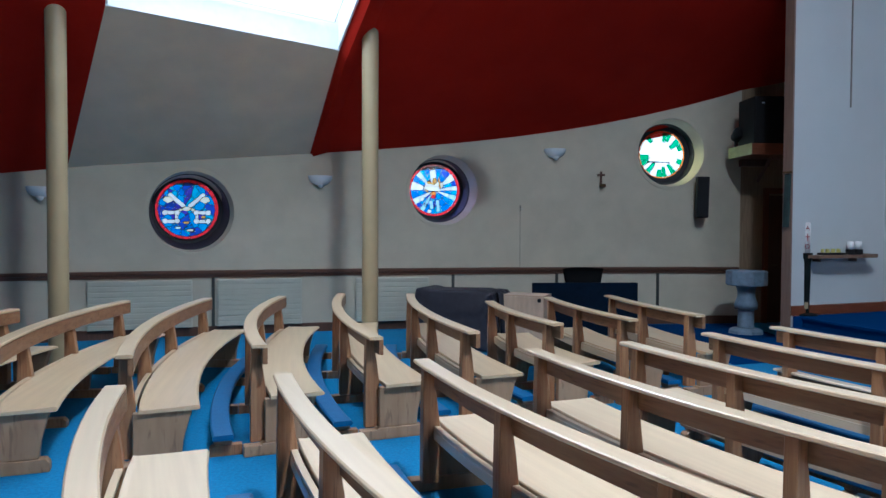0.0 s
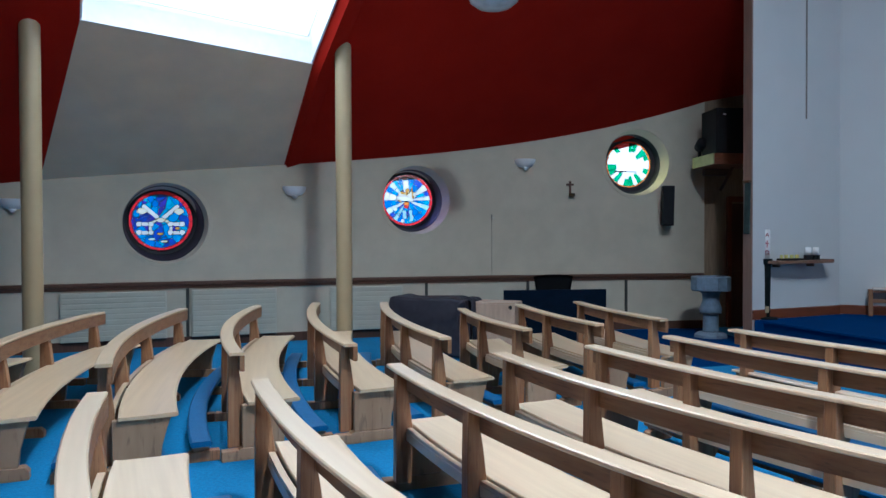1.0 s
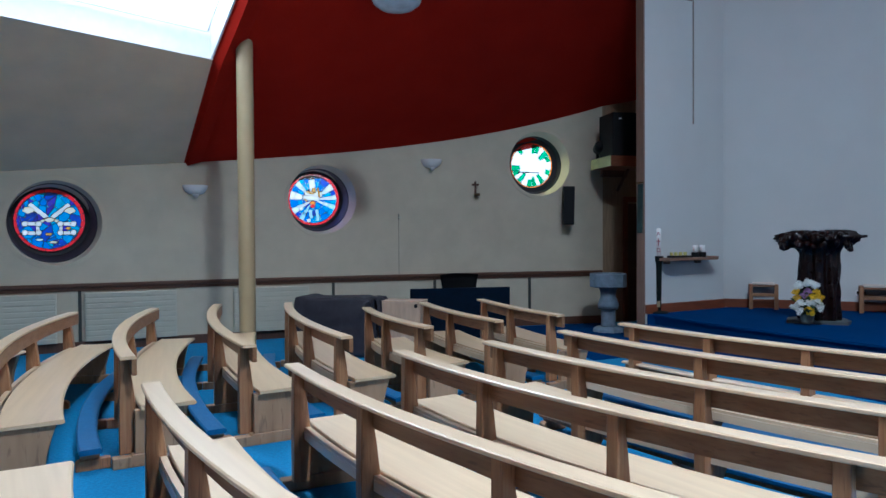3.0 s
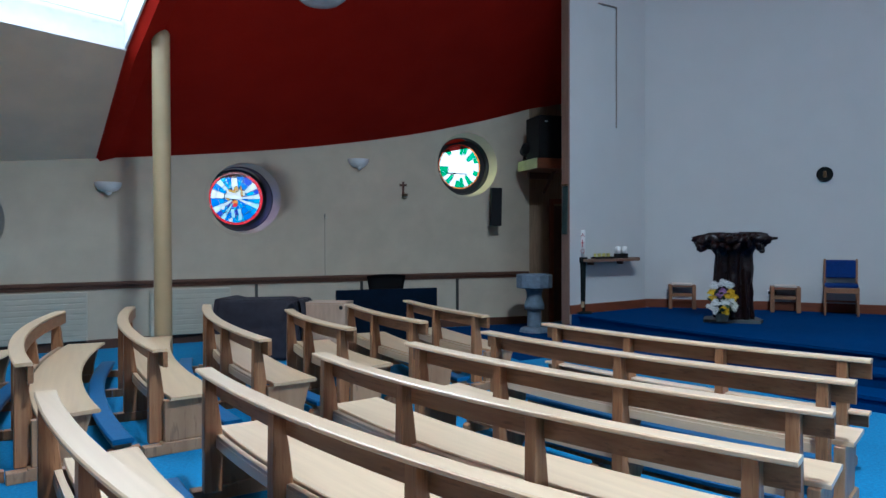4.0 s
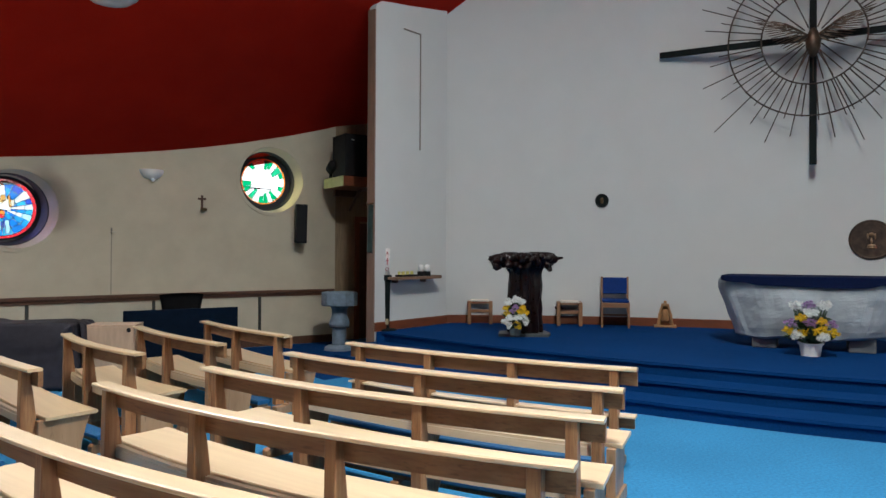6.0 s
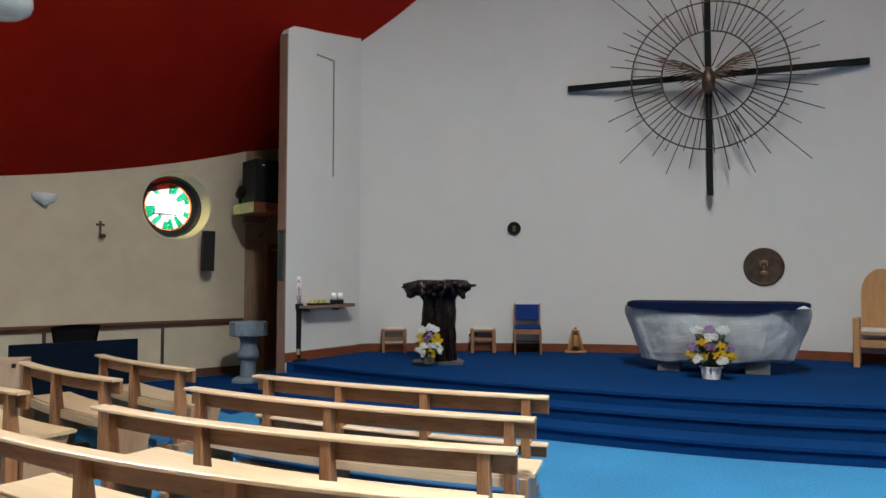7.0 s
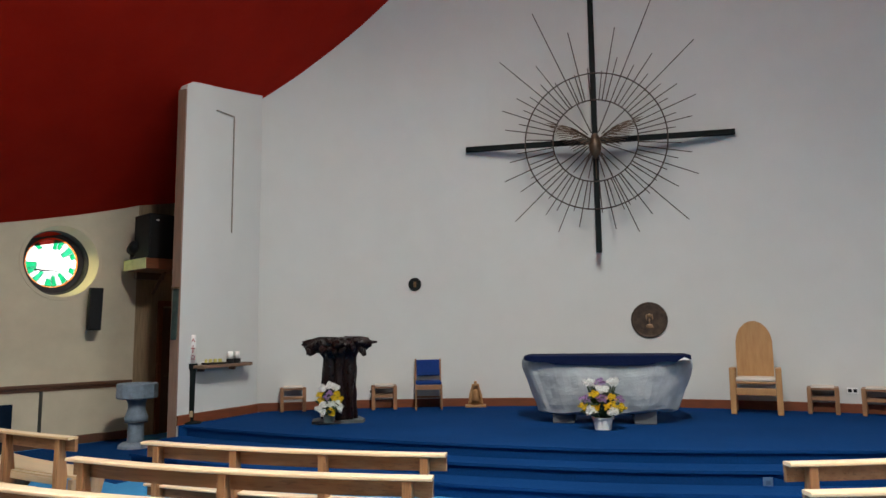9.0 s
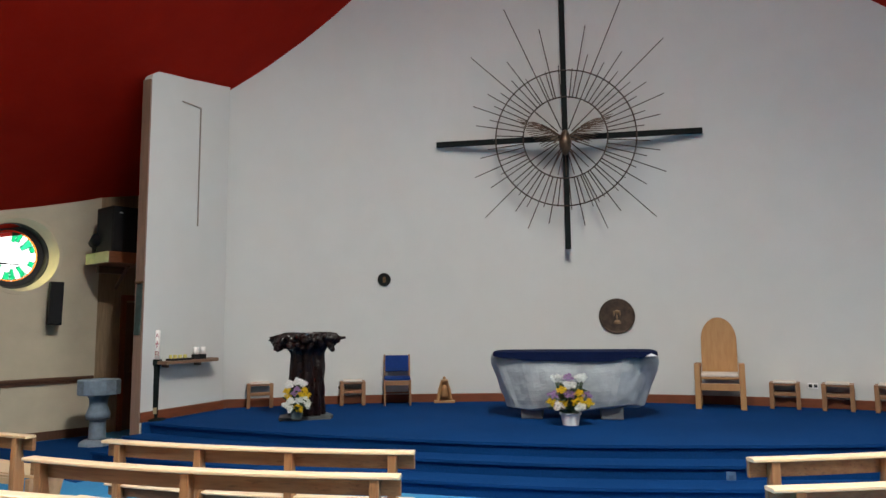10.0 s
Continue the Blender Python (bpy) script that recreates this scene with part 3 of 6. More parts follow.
# far block beyond the centre aisle
pew((9.35, 0.90), (11.94, -0.65), 0.11, 4, RIGHT, screen=True)
pew((8.52, 0.45), (11.35, -1.28), 0.13, 4, RIGHT)
pew((7.75, -0.05), (10.75, -1.85), 0.15, 4, RIGHT)

# ---------------------------------------------------------------- window wall fittings
def wall_frame(deg, off=0.0, z=0.0):
    """Matrix at the window wall: x along it to the right, y up, z out into the room."""
    p = nave(deg, off)
    a = radians(deg)
    zx = Vector((-math.cos(a), -math.sin(a), 0))
    xx = Vector((math.sin(a), -math.cos(a), 0))
    return Matrix(((xx.x, 0, zx.x, p.x), (xx.y, 0, zx.y, p.y), (0, 1, 0, z), (0, 0, 0, 1)))


def apse_frame(deg, off=0.0, z=0.0):
    """The same at the sanctuary wall."""
    p = apse(deg, off)
    a = radians(deg)
    zx = Vector((-math.cos(a), -math.sin(a), 0))
    xx = Vector((math.sin(a), -math.cos(a), 0))
    return Matrix(((xx.x, 0, zx.x, p.x), (xx.y, 0, zx.y, p.y), (0, 1, 0, z), (0, 0, 0, 1)))


def arc_path(fn, a0, a1, n=40):
    out = []
    for a in np.linspace(a0, a1, n):
        p = fn(a)
        r = radians(a)
        out.append((p, Vector((-math.cos(r), -math.sin(r)))))
    return out


solid("trim_dado_rail", sweep(arc_path(nave, 130, 96.2), [(0.002, 0.885), (0.022, 0.885), (0.026, 0.93), (0.05, 0.94), (0.055, 0.955), (0.055, 0.985), (0.03, 0.995), (0.002, 0.995)]),
      DARK_WOOD, "dark brown wooden dado rail along the curved wall", "trim", "structure")
solid("baseboard_nave", sweep(arc_path(nave, 130, 96.2), [(0.002, 0.0), (0.025, 0.0), (0.025, 0.13), (0.018, 0.14), (0.002, 0.14)]), DARK_WOOD,
      "dark brown wooden skirting board", "trim", "structure")
solid("baseboard_sanctuary", sweep(arc_path(apse, 65.9, 5.3, 50), [(0.002, P_TOP), (0.022, P_TOP), (0.022, P_TOP + 0.13), (0.002, P_TOP + 0.14)]), SKIRT_WOOD,
      "red-brown wooden skirting board along the sanctuary wall", "trim", "structure")
pd = (A1 - A0).normalized()
pn = Vector((pd.y, -pd.x))
solid("baseboard_return", sweep([(A0 + pd * 0.0, pn), (A1, pn)], [(0.002, P_TOP), (0.022, P_TOP), (0.022, P_TOP + 0.13), (0.002, P_TOP + 0.14)]), SKIRT_WOOD,
      "red-brown wooden skirting board on the return wall", "trim", "structure")
solid("trim_return_edge", boxed((0.03, 0.15, roof(*A0) - 0.14), Matrix.Translation((A0.x - pd.x * 0.017 - pn.x * 0.07, A0.y - pd.y * 0.017 - pn.y * 0.07, roof(*A0) / 2 - 0.07)) @ Matrix.Rotation(math.atan2(pd.y, pd.x), 4, 'Z'), 0.004),
      material("taupe_wood", (0.22, 0.135, 0.095), 0.55, vary=0.12, scale=5, grain=(8, 8, 0.6), bump=0.05), "brown wooden edge board of the return wall", "trim", "structure")
# shadow edges of a shallow recess on the return wall, laid on as brown strips
rec = thing("recess_shade_lines", (9.23, 9.47, 4.4), "thin brown strips for the shadow lines of a recess in the white return wall", "trim")
pm = Matrix(((pd.x, 0, pn.x, A0.x), (pd.y, 0, pn.y, A0.y), (0, 1, 0, 0), (0, 0, 0, 1)))
part("upright_strip", boxed((0.022, 1.95, 0.016), pm @ Matrix.Translation((1.07, 4.375, 0.010)), 0.004), material("recess_shade_strip", (0.27, 0.24, 0.20), 0.7), rec)
part("top_strip", boxed((0.43, 0.022, 0.016), pm @ Matrix.Translation((0.86, 5.339, 0.010)) @ Matrix.Rotation(0.02, 4, 'Z'), 0.004), bpy.data.materials["recess_shade_strip"], rec)


# stained glass
def stained(name, colour, gloss=0.06):
    m = bpy.data.materials.new(name)
    m.use_nodes = True
    n, l = m.node_tree.nodes, m.node_tree.links
    n.remove(n["Principled BSDF"])
    tr, gl, mx = n.new("ShaderNodeBsdfTransparent"), n.new("ShaderNodeBsdfGlossy"), n.new("ShaderNodeMixShader")
    tc, ns, mr, hs = n.new("ShaderNodeTexCoord"), n.new("ShaderNodeTexNoise"), n.new("ShaderNodeMapRange"), n.new("ShaderNodeHueSaturation")
    ns.inputs["Scale"].default_value = 9
    ns.inputs["Detail"].default_value = 4
    l.new(tc.outputs["Object"], ns.inputs["Vector"])
    mr.inputs["From Min"].default_value, mr.inputs["From Max"].default_value = 0.3, 0.7
    mr.inputs["To Min"].default_value, mr.inputs["To Max"].default_value = 0.7, 1.15
    l.new(ns.outputs["Fac"], mr.inputs["Value"])
    l.new(mr.outputs[0], hs.inputs["Value"])
    hs.inputs["Color"].default_value = (*colour, 1)
    l.new(hs.outputs[0], tr.inputs["Color"])
    gl.inputs["Roughness"].default_value = 0.15
    mx.inputs[0].default_value = gloss
    l.new(tr.outputs[0], mx.inputs[1])
    l.new(gl.outputs[0], mx.inputs[2])
    l.new(mx.outputs[0], n["Material Output"].inputs["Surface"])
    return m


G_RED = stained("red_glass", (0.80, 0.03, 0.05))
G_BLUES = [stained("blue_glass", c) for c in ((0.02, 0.22, 0.72), (0.03, 0.34, 0.80), (0.03, 0.09, 0.55), (0.05, 0.42, 0.72), (0.07, 0.06, 0.50))]
G_PALE = [stained("pale_blue_glass", c) for c in ((0.45, 0.78, 0.95), (0.75, 0.92, 1.0))]
G_CREAM = stained("cream_glass", (1.0, 0.93, 0.74))
G_WHITE = stained("white_glass", (1.0, 1.0, 0.98))
G_AMBER = stained("amber_glass", (0.75, 0.42, 0.10))
G_ORANGE = stained("orange_glass", (0.95, 0.30, 0.05))
G_GREEN = [stained("green_glass", c) for c in ((0.01, 0.36, 0.14), (0.03, 0.46, 0.22))]
RIM_DARK = material("dark_window_lining", (0.020, 0.018, 0.022), 0.6, vary=0.1)
BRIGHT = []
for power in (2.4, 3.6, 5.0):
    mt = bpy.data.materials.new("bright_sky")
    mt.use_nodes = True
    be = mt.node_tree.nodes["Principled BSDF"]
    be.inputs["Base Color"].default_value = (0, 0, 0, 1)
    be.inputs["Emission Color"].default_value = (0.97, 0.98, 1.0, 1)
    be.inputs["Emission Strength"].default_value = power
    BRIGHT.append(mt)

GLASS_OFF, CELL = 0.44, 0.0092
GLASS_RS = [0.475, 0.452, 0.428]
RISE = [0.045, 0.02, 0.01]                                                     # how far each glass sits above the opening's centre
LINING = [0.16, 0.23, 0.28]


def in_poly(poly, x, y):
    hit = False
    n = len(poly)
    for i in range(n):
        (x0, y0), (x1, y1) = poly[i], poly[(i + 1) % n]
        if (y0 > y) != (y1 > y) and x < (x1 - x0) * (y - y0) / (y1 - y0) + x0:
            hit = not hit
    return hit


def round_window(k, piece_of, colour_of, figures, label):
    """Leaded glass: every pane is a mesh of small cells, with the lead came between panes as one more."""
    deg, zc, r = WIN[k]
    R = GLASS_RS[k]
    shift = Matrix.Translation((SKEW[k], RISE[k], 0))
    f = wall_frame(deg, GLASS_OFF, zc) @ shift
    root = thing("window_%d" % (k + 1), f.translation, label, "window", kind="structure")
    rng = random.Random(40 + k)
    n = int(R / CELL) + 1
    ids = {}
    for i in range(-n, n):
        for j in range(-n, n):
            x, y = (i + 0.5) * CELL / R, (j + 0.5) * CELL / R
            rr = math.hypot(x, y)
            if rr > 1:
                continue
            a = math.atan2(y, x) % math.tau
            if rr > (0.885, 0.89, 0.93)[k]:
                ids[i, j] = ("b", int(a / math.tau * 26))
                continue
            ids[i, j] = ("f",) + tuple(piece_of(x, y, rr, a))
            for q, (poly, mat) in enumerate(figures):
                if in_poly(poly, x, y):
                    ids[i, j] = ("x", q)
    groups = {}
    for (i, j), g in ids.items():
        if ids.get((i + 1, j), g) != g or ids.get((i, j + 1), g) != g:
            g = ("lead",)
        groups.setdefault(g, []).append((i, j))
    for g in sorted(groups, key=str):
        if g[0] == "b":
            mat, name = (G_RED, G_RED, G_ORANGE)[k], "border_pane"
        elif g[0] == "x":
            mat, name = figures[g[1]][1], "figure_pane"
        elif g[0] == "lead":
            mat, name = LEAD, "lead_came"
        else:
            mat, name = colour_of(rng, g[1:]), "pane"
        bm = bmesh.new()
        vs = {}
        lift = 0.004 if g[0] == "lead" else 0.0
        for i, j in groups[g]:
            c = []
            for u, v in ((i, j), (i + 1, j), (i + 1, j + 1), (i, j + 1)):
                if (u, v) not in vs:
                    vs[u, v] = bm.verts.new(f @ Vector((u * CELL, v * CELL, lift)))
                c.append(vs[u, v])
            bm.faces.new(c)
        part(name, bm, mat, root)
    steps = 48

    def ring_band(rows, mat, name, lab=""):
        bm = bmesh.new()
        prev = None
        for rr, off in rows:
            g = wall_frame(deg, off, zc) @ Matrix.Translation((SKEW[k] * max(off, 0) / 0.45, RISE[k] * max(off - 0.28, 0) / 0.15 if off > 0.28 else 0, 0))
            cur = [bm.verts.new(g @ Vector((rr * math.cos(i * math.tau / steps), rr * math.sin(i * math.tau / steps), 0))) for i in range(steps)]
            if prev:
                for i in range(steps):
                    bm.faces.new((prev[i], prev[(i + 1) % steps], cur[(i + 1) % steps], cur[i]))
            prev = cur
        bmesh.ops.recalc_face_normals(bm, faces=bm.faces)
        return part(name, bm, mat, root, lab, smooth=False)
    d0 = LINING[k]
    ring_band([(r * (1 - 0.12 * d0 / 0.45) + 0.004, d0), (r * (1 - 0.12 * d0 / 0.45) - 0.012, d0 + 0.01), (r * 0.872, 0.425), (R + 0.012, 0.43), (R - 0.006, 0.42), (R - 0.006, 0.45), (r * 0.90, 0.45)], RIM_DARK, "window_frame", "dark lining ring of the opening")
    bm = bmesh.new()
    for rr, h in ((r + 0.062, 0.001), (r + 0.060, 0.014), (r + 0.006, 0.016), (r + 0.002, 0.001)):
        bm_ring = [bm.verts.new(wall_frame(deg, 0, zc) @ Vector((rr * math.cos(i * math.tau / 64), rr * math.sin(i * math.tau / 64), h))) for i in range(64)]
        if rr < r + 0.062:
            for i in range(64):
                bm.faces.new((last[i], last[(i + 1) % 64], bm_ring[(i + 1) % 64], bm_ring[i]))
        last = bm_ring
    bmesh.ops.recalc_face_normals(bm, faces=bm.faces)
    part("plaster_rim", bm, PLASTER, root, "low plaster rim round the opening")
    disc = bmesh.new()
    bmesh.ops.create_circle(disc, cap_ends=True, segments=40, radius=0.80, matrix=wall_frame(deg, 0.64, zc) @ shift)
    for fc in disc.faces:
        if fc.normal.dot(f.to_3x3() @ Vector((0, 0, 1))) < 0:
            fc.normal_flip()
    solid("backdrop", disc, BRIGHT[k], "bright overcast sky outside the round window", "sky", "structure")


# added lamps behind two windows, tinted to throw coloured light onto their reveals
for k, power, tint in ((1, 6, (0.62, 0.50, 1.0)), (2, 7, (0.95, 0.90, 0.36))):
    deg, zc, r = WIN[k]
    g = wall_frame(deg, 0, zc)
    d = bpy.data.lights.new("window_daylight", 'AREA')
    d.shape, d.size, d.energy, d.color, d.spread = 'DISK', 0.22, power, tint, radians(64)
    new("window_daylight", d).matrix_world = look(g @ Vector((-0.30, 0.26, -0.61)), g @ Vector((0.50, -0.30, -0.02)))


def bar2(x0, y0, x1, y1, w):
    d = Vector((x1 - x0, y1 - y0)).normalized()
    n = Vector((-d.y, d.x)) * w / 2
    return [(x0 + n.x, y0 + n.y), (x0 - n.x, y0 - n.y), (x1 - n.x, y1 - n.y), (x1 + n.x, y1 + n.y)]


def blob2(x, y, r, n=8, sx=1.0):
    return [(x + r * sx * math.cos(i * math.tau / n), y + r * math.sin(i * math.tau / n)) for i in range(n)]


keys = []
for s in (-1, 1):
    keys.append((bar2(s * 0.56, 0.52, s * 0.07, 0.09, 0.13), G_WHITE))            # shaft
    keys.append(([(s * 0.74, 0.30), (s * 0.58, 0.20), (s * 0.40, 0.30), (s * 0.50, 0.42), (s * 0.66, 0.43)], G_CREAM))   # bit
    keys.append((bar2(s * 0.05, 0.06, s * 0.33, -0.08, 0.09), G_CREAM))
    for a, b in (((0.28, -0.10), (0.68, -0.10)), ((0.28, -0.38), (0.68, -0.38)), ((0.32, -0.10), (0.32, -0.38))):
        keys.append((bar2(s * a[0], a[1], s * b[0], b[1], 0.115), G_WHITE))
    for q in ((0.67, -0.10), (0.67, -0.38), (0.30, -0.10), (0.30, -0.38)):
        keys.append((blob2(s * q[0], q[1], 0.09), G_WHITE))
keys.append((blob2(0.0, 0.03, 0.075, sx=2.0), G_CREAM))
keys.append((blob2(-0.02, -0.43, 0.045, sx=2.4), G_AMBER))
keys.append((blob2(-0.28, -0.60, 0.04, sx=2.8), G_PALE[1]))
keys.append((blob2(0.10, -0.68, 0.045, sx=2.6), G_CREAM))
keys.append((blob2(0.52, -0.24, 0.05, sx=1.6), G_AMBER))

srng = random.Random(77)
SEEDS = [(srng.uniform(-0.95, 0.95), srng.uniform(-0.95, 0.95)) for _ in range(70)]


def patch(x, y, rr, a):
    """Irregular patchwork: the nearest of scattered seeds."""
    return (min(range(len(SEEDS)), key=lambda q: (SEEDS[q][0] - x) ** 2 + (SEEDS[q][1] - y) ** 2 * 0.6),)


round_window(0, patch, lambda rng, g: rng.choice(G_BLUES), keys, "round stained glass window with white crossed keys on blue")

bird = [(bar2(-0.32, 0.24, 0.34, 0.20, 0.22), G_CREAM), (bar2(-0.38, 0.08, 0.24, 0.05, 0.18), G_WHITE), (bar2(-0.06, 0.76, 0.0, 0.25, 0.22), G_WHITE),
        (blob2(0.02, 0.36, 0.11, sx=0.8), G_AMBER), (bar2(-0.26, 0.30, 0.02, 0.24, 0.08), G_AMBER), (bar2(0.18, 0.46, 0.24, 0.06, 0.06), G_AMBER), (bar2(-0.34, 0.0, -0.22, -0.06, 0.08), G_AMBER),
        (blob2(-0.02, -0.14, 0.085, sx=1.3), G_ORANGE), (blob2(-0.03, -0.25, 0.07, sx=1.3), G_RED),
        (blob2(-0.46, -0.34, 0.075), G_WHITE), (blob2(-0.18, -0.80, 0.075), G_WHITE), (blob2(-0.33, -0.55, 0.055), G_PALE[0]),
        (bar2(-0.12, -0.38, -0.08, -0.72, 0.13), G_PALE[0]), (bar2(0.14, -0.36, 0.17, -0.82, 0.12), G_PALE[0])]


def spokes(x, y, rr, a):
    k = int((a + 0.11 * math.sin(a * 3)) / math.tau * 22)
    return (k, 0 if rr < 0.42 else (1 if rr < 0.66 + 0.06 * math.sin(k * 2.1) else 2))


def ray_colour(rng, g):
    k = g[0]
    if k in (0, 2, 5, 8, 10, 12, 14, 20):
        return rng.choice([G_PALE[1], G_WHITE, G_PALE[0]])
    return rng.choice(G_BLUES[:4])


round_window(1, spokes, ray_colour, bird, "round stained glass window with a sunburst on blue")


def wedges(x, y, rr, a):
    k = int((a + 0.05 * math.sin(a * 5)) / math.tau * 24)
    inner = 0.62 + 0.16 * math.sin(k * 2.4)
    if rr < inner or k not in (1, 2, 4, 5, 8, 12, 13, 15, 17, 18, 20, 22):
        return (0, 0)
    return (1 + k, 2)


def green_colour(rng, g):
    k = g[0]
    return rng.choice(G_GREEN) if k else G_WHITE


round_window(2, wedges, green_colour, [(bar2(-0.62, -0.30, 0.36, -0.31, 0.03), LEAD)], "round stained glass window of white and green pieces")


# columns
def column(x, y, group="cream columns"):
    z = roof(x, y)
    root = thing("column", (x, y, 0), "slim round cream painted steel column rising to the ceiling", "column", group)
    part("shaft", lathe([(0.106, 0.0), (0.106, z + 0.12)], (x, y, 0), 28), CREAM_METAL, root, smooth=True)
    part("base_ring", lathe([(0.106, 0.0), (0.14, 0.0), (0.14, 0.05), (0.125, 0.065), (0.106, 0.07)], (x, y, 0), 28), CREAM_METAL, root)
    return root


column(2.53, 8.10)
column(-0.65, 6.49)


# radiators, low wall pipes
def radiator(d0, d1, z0, z1):
    c = (d0 + d1) / 2
    w = radians(abs(d0 - d1)) * NAVE_R
    f = wall_frame(c, -0.005)
    root = thing("radiator", f @ Vector((0, z0, 0.06)), "pale enamelled panel radiator with horizontal ribs under the dado", "radiator", "wall radiators")
    part("panel", boxed((w, z1 - z0, 0.035), f @ Matrix.Translation((0, (z0 + z1) / 2, 0.075)), 0.006), RADIATOR, root)
    n = 9
    for i in range(n):
        h = (z1 - z0) / n
        part("rib", boxed((w - 0.03, h * 0.80, 0.014), f @ Matrix.Translation((0, z0 + h * (i + 0.5), 0.099)), 0.005), RADIATOR, root)
    for s in (-0.4, 0.4):
        part("bracket", boxed((0.04, 0.05, 0.06), f @ Matrix.Translation((w * s, (z0 + z1) / 2, 0.03))), RADIATOR, root)


radiator(110.9, 108.78, 0.14, 0.86)
radiator(107.35, 105.35, 0.14, 0.85)
radiator(113.9, 111.5, 0.14, 0.86)
for dd in (111.0, 104.64, 101.63, 98.61):
    f = wall_frame(dd)
    solid("trim_panel_post", boxed((0.045, 0.742, 0.03), f @ Matrix.Translation((0, 0.511, 0.018)), 0.003), material("dark_olive_strip", (0.05, 0.05, 0.04), 0.6), "dark vertical strip between the dado panels", "trim", "structure")


# half-bowl wall lamps
def wall_lamp(deg, z):
    f = wall_frame(deg)
    root = thing("wall_lamp", f @ Vector((0, z, 0.0)), "white half-bowl uplighter fixed to the curved wall", "lamp", "wall uplighters")
    bm = bmesh.new()
    rings = []
    for j in range(8):
        t = j / 7 * math.pi / 2
        rr, h = 0.19 * math.cos(t) ** 0.8, -0.15 * math.sin(t)
        rings.append([bm.verts.new(f @ Vector((-rr * math.cos(a), z + 0.075 + h, 0.004 + rr * 0.85 * math.sin(a)))) for a in np.linspace(0, math.pi, 15)])
    for a, b in zip(rings, rings[1:]):
        for i in range(14):
            bm.faces.new((a[i], a[i + 1], b[i + 1], b[i]))
    bmesh.ops.remove_doubles(bm, verts=bm.verts, dist=0.0005)
    bmesh.ops.recalc_face_normals(bm, faces=bm.faces)
    part("bowl", bm, WHITE, root, smooth=True)
    part("finial", lathe([(0.0, -0.045), (0.022, -0.04), (0.045, -0.015), (0.05, 0.012), (0.0, 0.012)], f @ Vector((0, z - 0.077, 0.075)), 16), WHITE, root, smooth=True)
    part("back_plate", boxed((0.14, 0.12, 0.012), f @ Matrix.Translation((0, z, 0.007)), 0.004), WHITE, root)


for dd, zz in ((108.28, 2.40), (101.71, 2.93), (114.86, 2.14)):
    wall_lamp(dd, zz)

# small wall cross with a plain figure shape
f = wall_frame(100.34)
cr = thing("wall_cross", f @ Vector((0, 2.49, 0)), "small dark wooden cross hanging on the cream wall", "cross")
part("upright", boxed((0.035, 0.27, 0.025), f @ Matrix.Translation((0, 2.50, 0.016)), 0.003), DARK_WOOD, cr)
part("arm", boxed((0.13, 0.035, 0.026), f @ Matrix.Translation((0, 2.575, 0.017)), 0.003), DARK_WOOD, cr)
part("stoup", lathe([(0, 0), (0.05, 0.01), (0.055, 0.05), (0.045, 0.06)], (f @ Vector((0.02, 2.36, 0.055))), 14), BRONZE, cr, "small dark bowl")
f = wall_frame(102.71)
SHELF_GREY = material("grey_cable", (0.17, 0.165, 0.15), 0.6)
sw = thing("wall_bracket", f @ Vector((0, 1.98, 0)), "small pale bracket on the cream wall", "bracket")
part("peg", boxed((0.06, 0.02, 0.06), f @ Matrix.Translation((0.02, 1.98, 0.032)), 0.004), RADIATOR, sw)
part("plate", boxed((0.02, 0.09, 0.02), f @ Matrix.Translation((0, 2.0, 0.011)), 0.003), SHELF_GREY, sw)
part("cable", rod(bmesh.new(), f @ Vector((0, 1.955, 0.006)), f @ Vector((0, 0.995, 0.006)), 0.0045, 6), SHELF_GREY, sw, "thin grey cable running down to the dado")

# slim loudspeaker below the last window, on a wall bracket
f = wall_frame(97.46)
sp = thing("wall_loudspeaker", f @ Vector((0, 2.2, 0.2)), "slim black column loudspeaker tilted from the cream wall", "loudspeaker")
tilt = f @ Matrix.Translation((0, 2.2, 0.22)) @ Matrix.Rotation(0.05, 4, 'X') @ Matrix.Rotation(-0.25, 4, 'Y')
part("cabinet", boxed((0.20, 0.70, 0.17), tilt, 0.012), BLACK, sp)
part("grille", boxed((0.175, 0.66, 0.012), tilt @ Matrix.Translation((0, 0, 0.091)), 0.004), BLACK, sp)
part("bracket", boxed((0.06, 0.10, 0.16), f @ Matrix.Translation((0, 2.2, 0.08))), BLACK, sp)

# large loudspeaker on a high shelf in the alcove
sh = thing("loudspeaker_shelf", (8.68, 11.0, 2.85), "brown wooden shelf high in the alcove with one end coloured as lit", "shelf")
SHELF_TURN = radians(6)
part("board", boxed((0.86, 0.80, 0.18), at(8.66, 11.02, 2.94, SHELF_TURN), 0.008), SKIRT_WOOD, sh)
# the yellow-green light on the shelf's end is put into this board's colour
part("end_board", boxed((0.02, 0.80, 0.18), at(8.222, 10.974, 2.94, SHELF_TURN), 0.004), material("yellow_green_lit_end", (0.55, 0.56, 0.26), 0.6), sh, "end board coloured as lit yellow-green")
part("wall_bracket", boxed((0.5, 0.10, 0.12), at(8.62, 11.42, 2.788, SHELF_TURN), 0.01), DARK_WOOD, sh)
part("strut", rod(bmesh.new(), (8.78, 11.1, 2.86), (8.80, 11.72, 2.50), 0.03), DARK_WOOD, sh)
sp = thing("loudspeaker", (8.57, 10.93, 3.031), "large black loudspeaker cabinet standing on the high shelf", "loudspeaker")
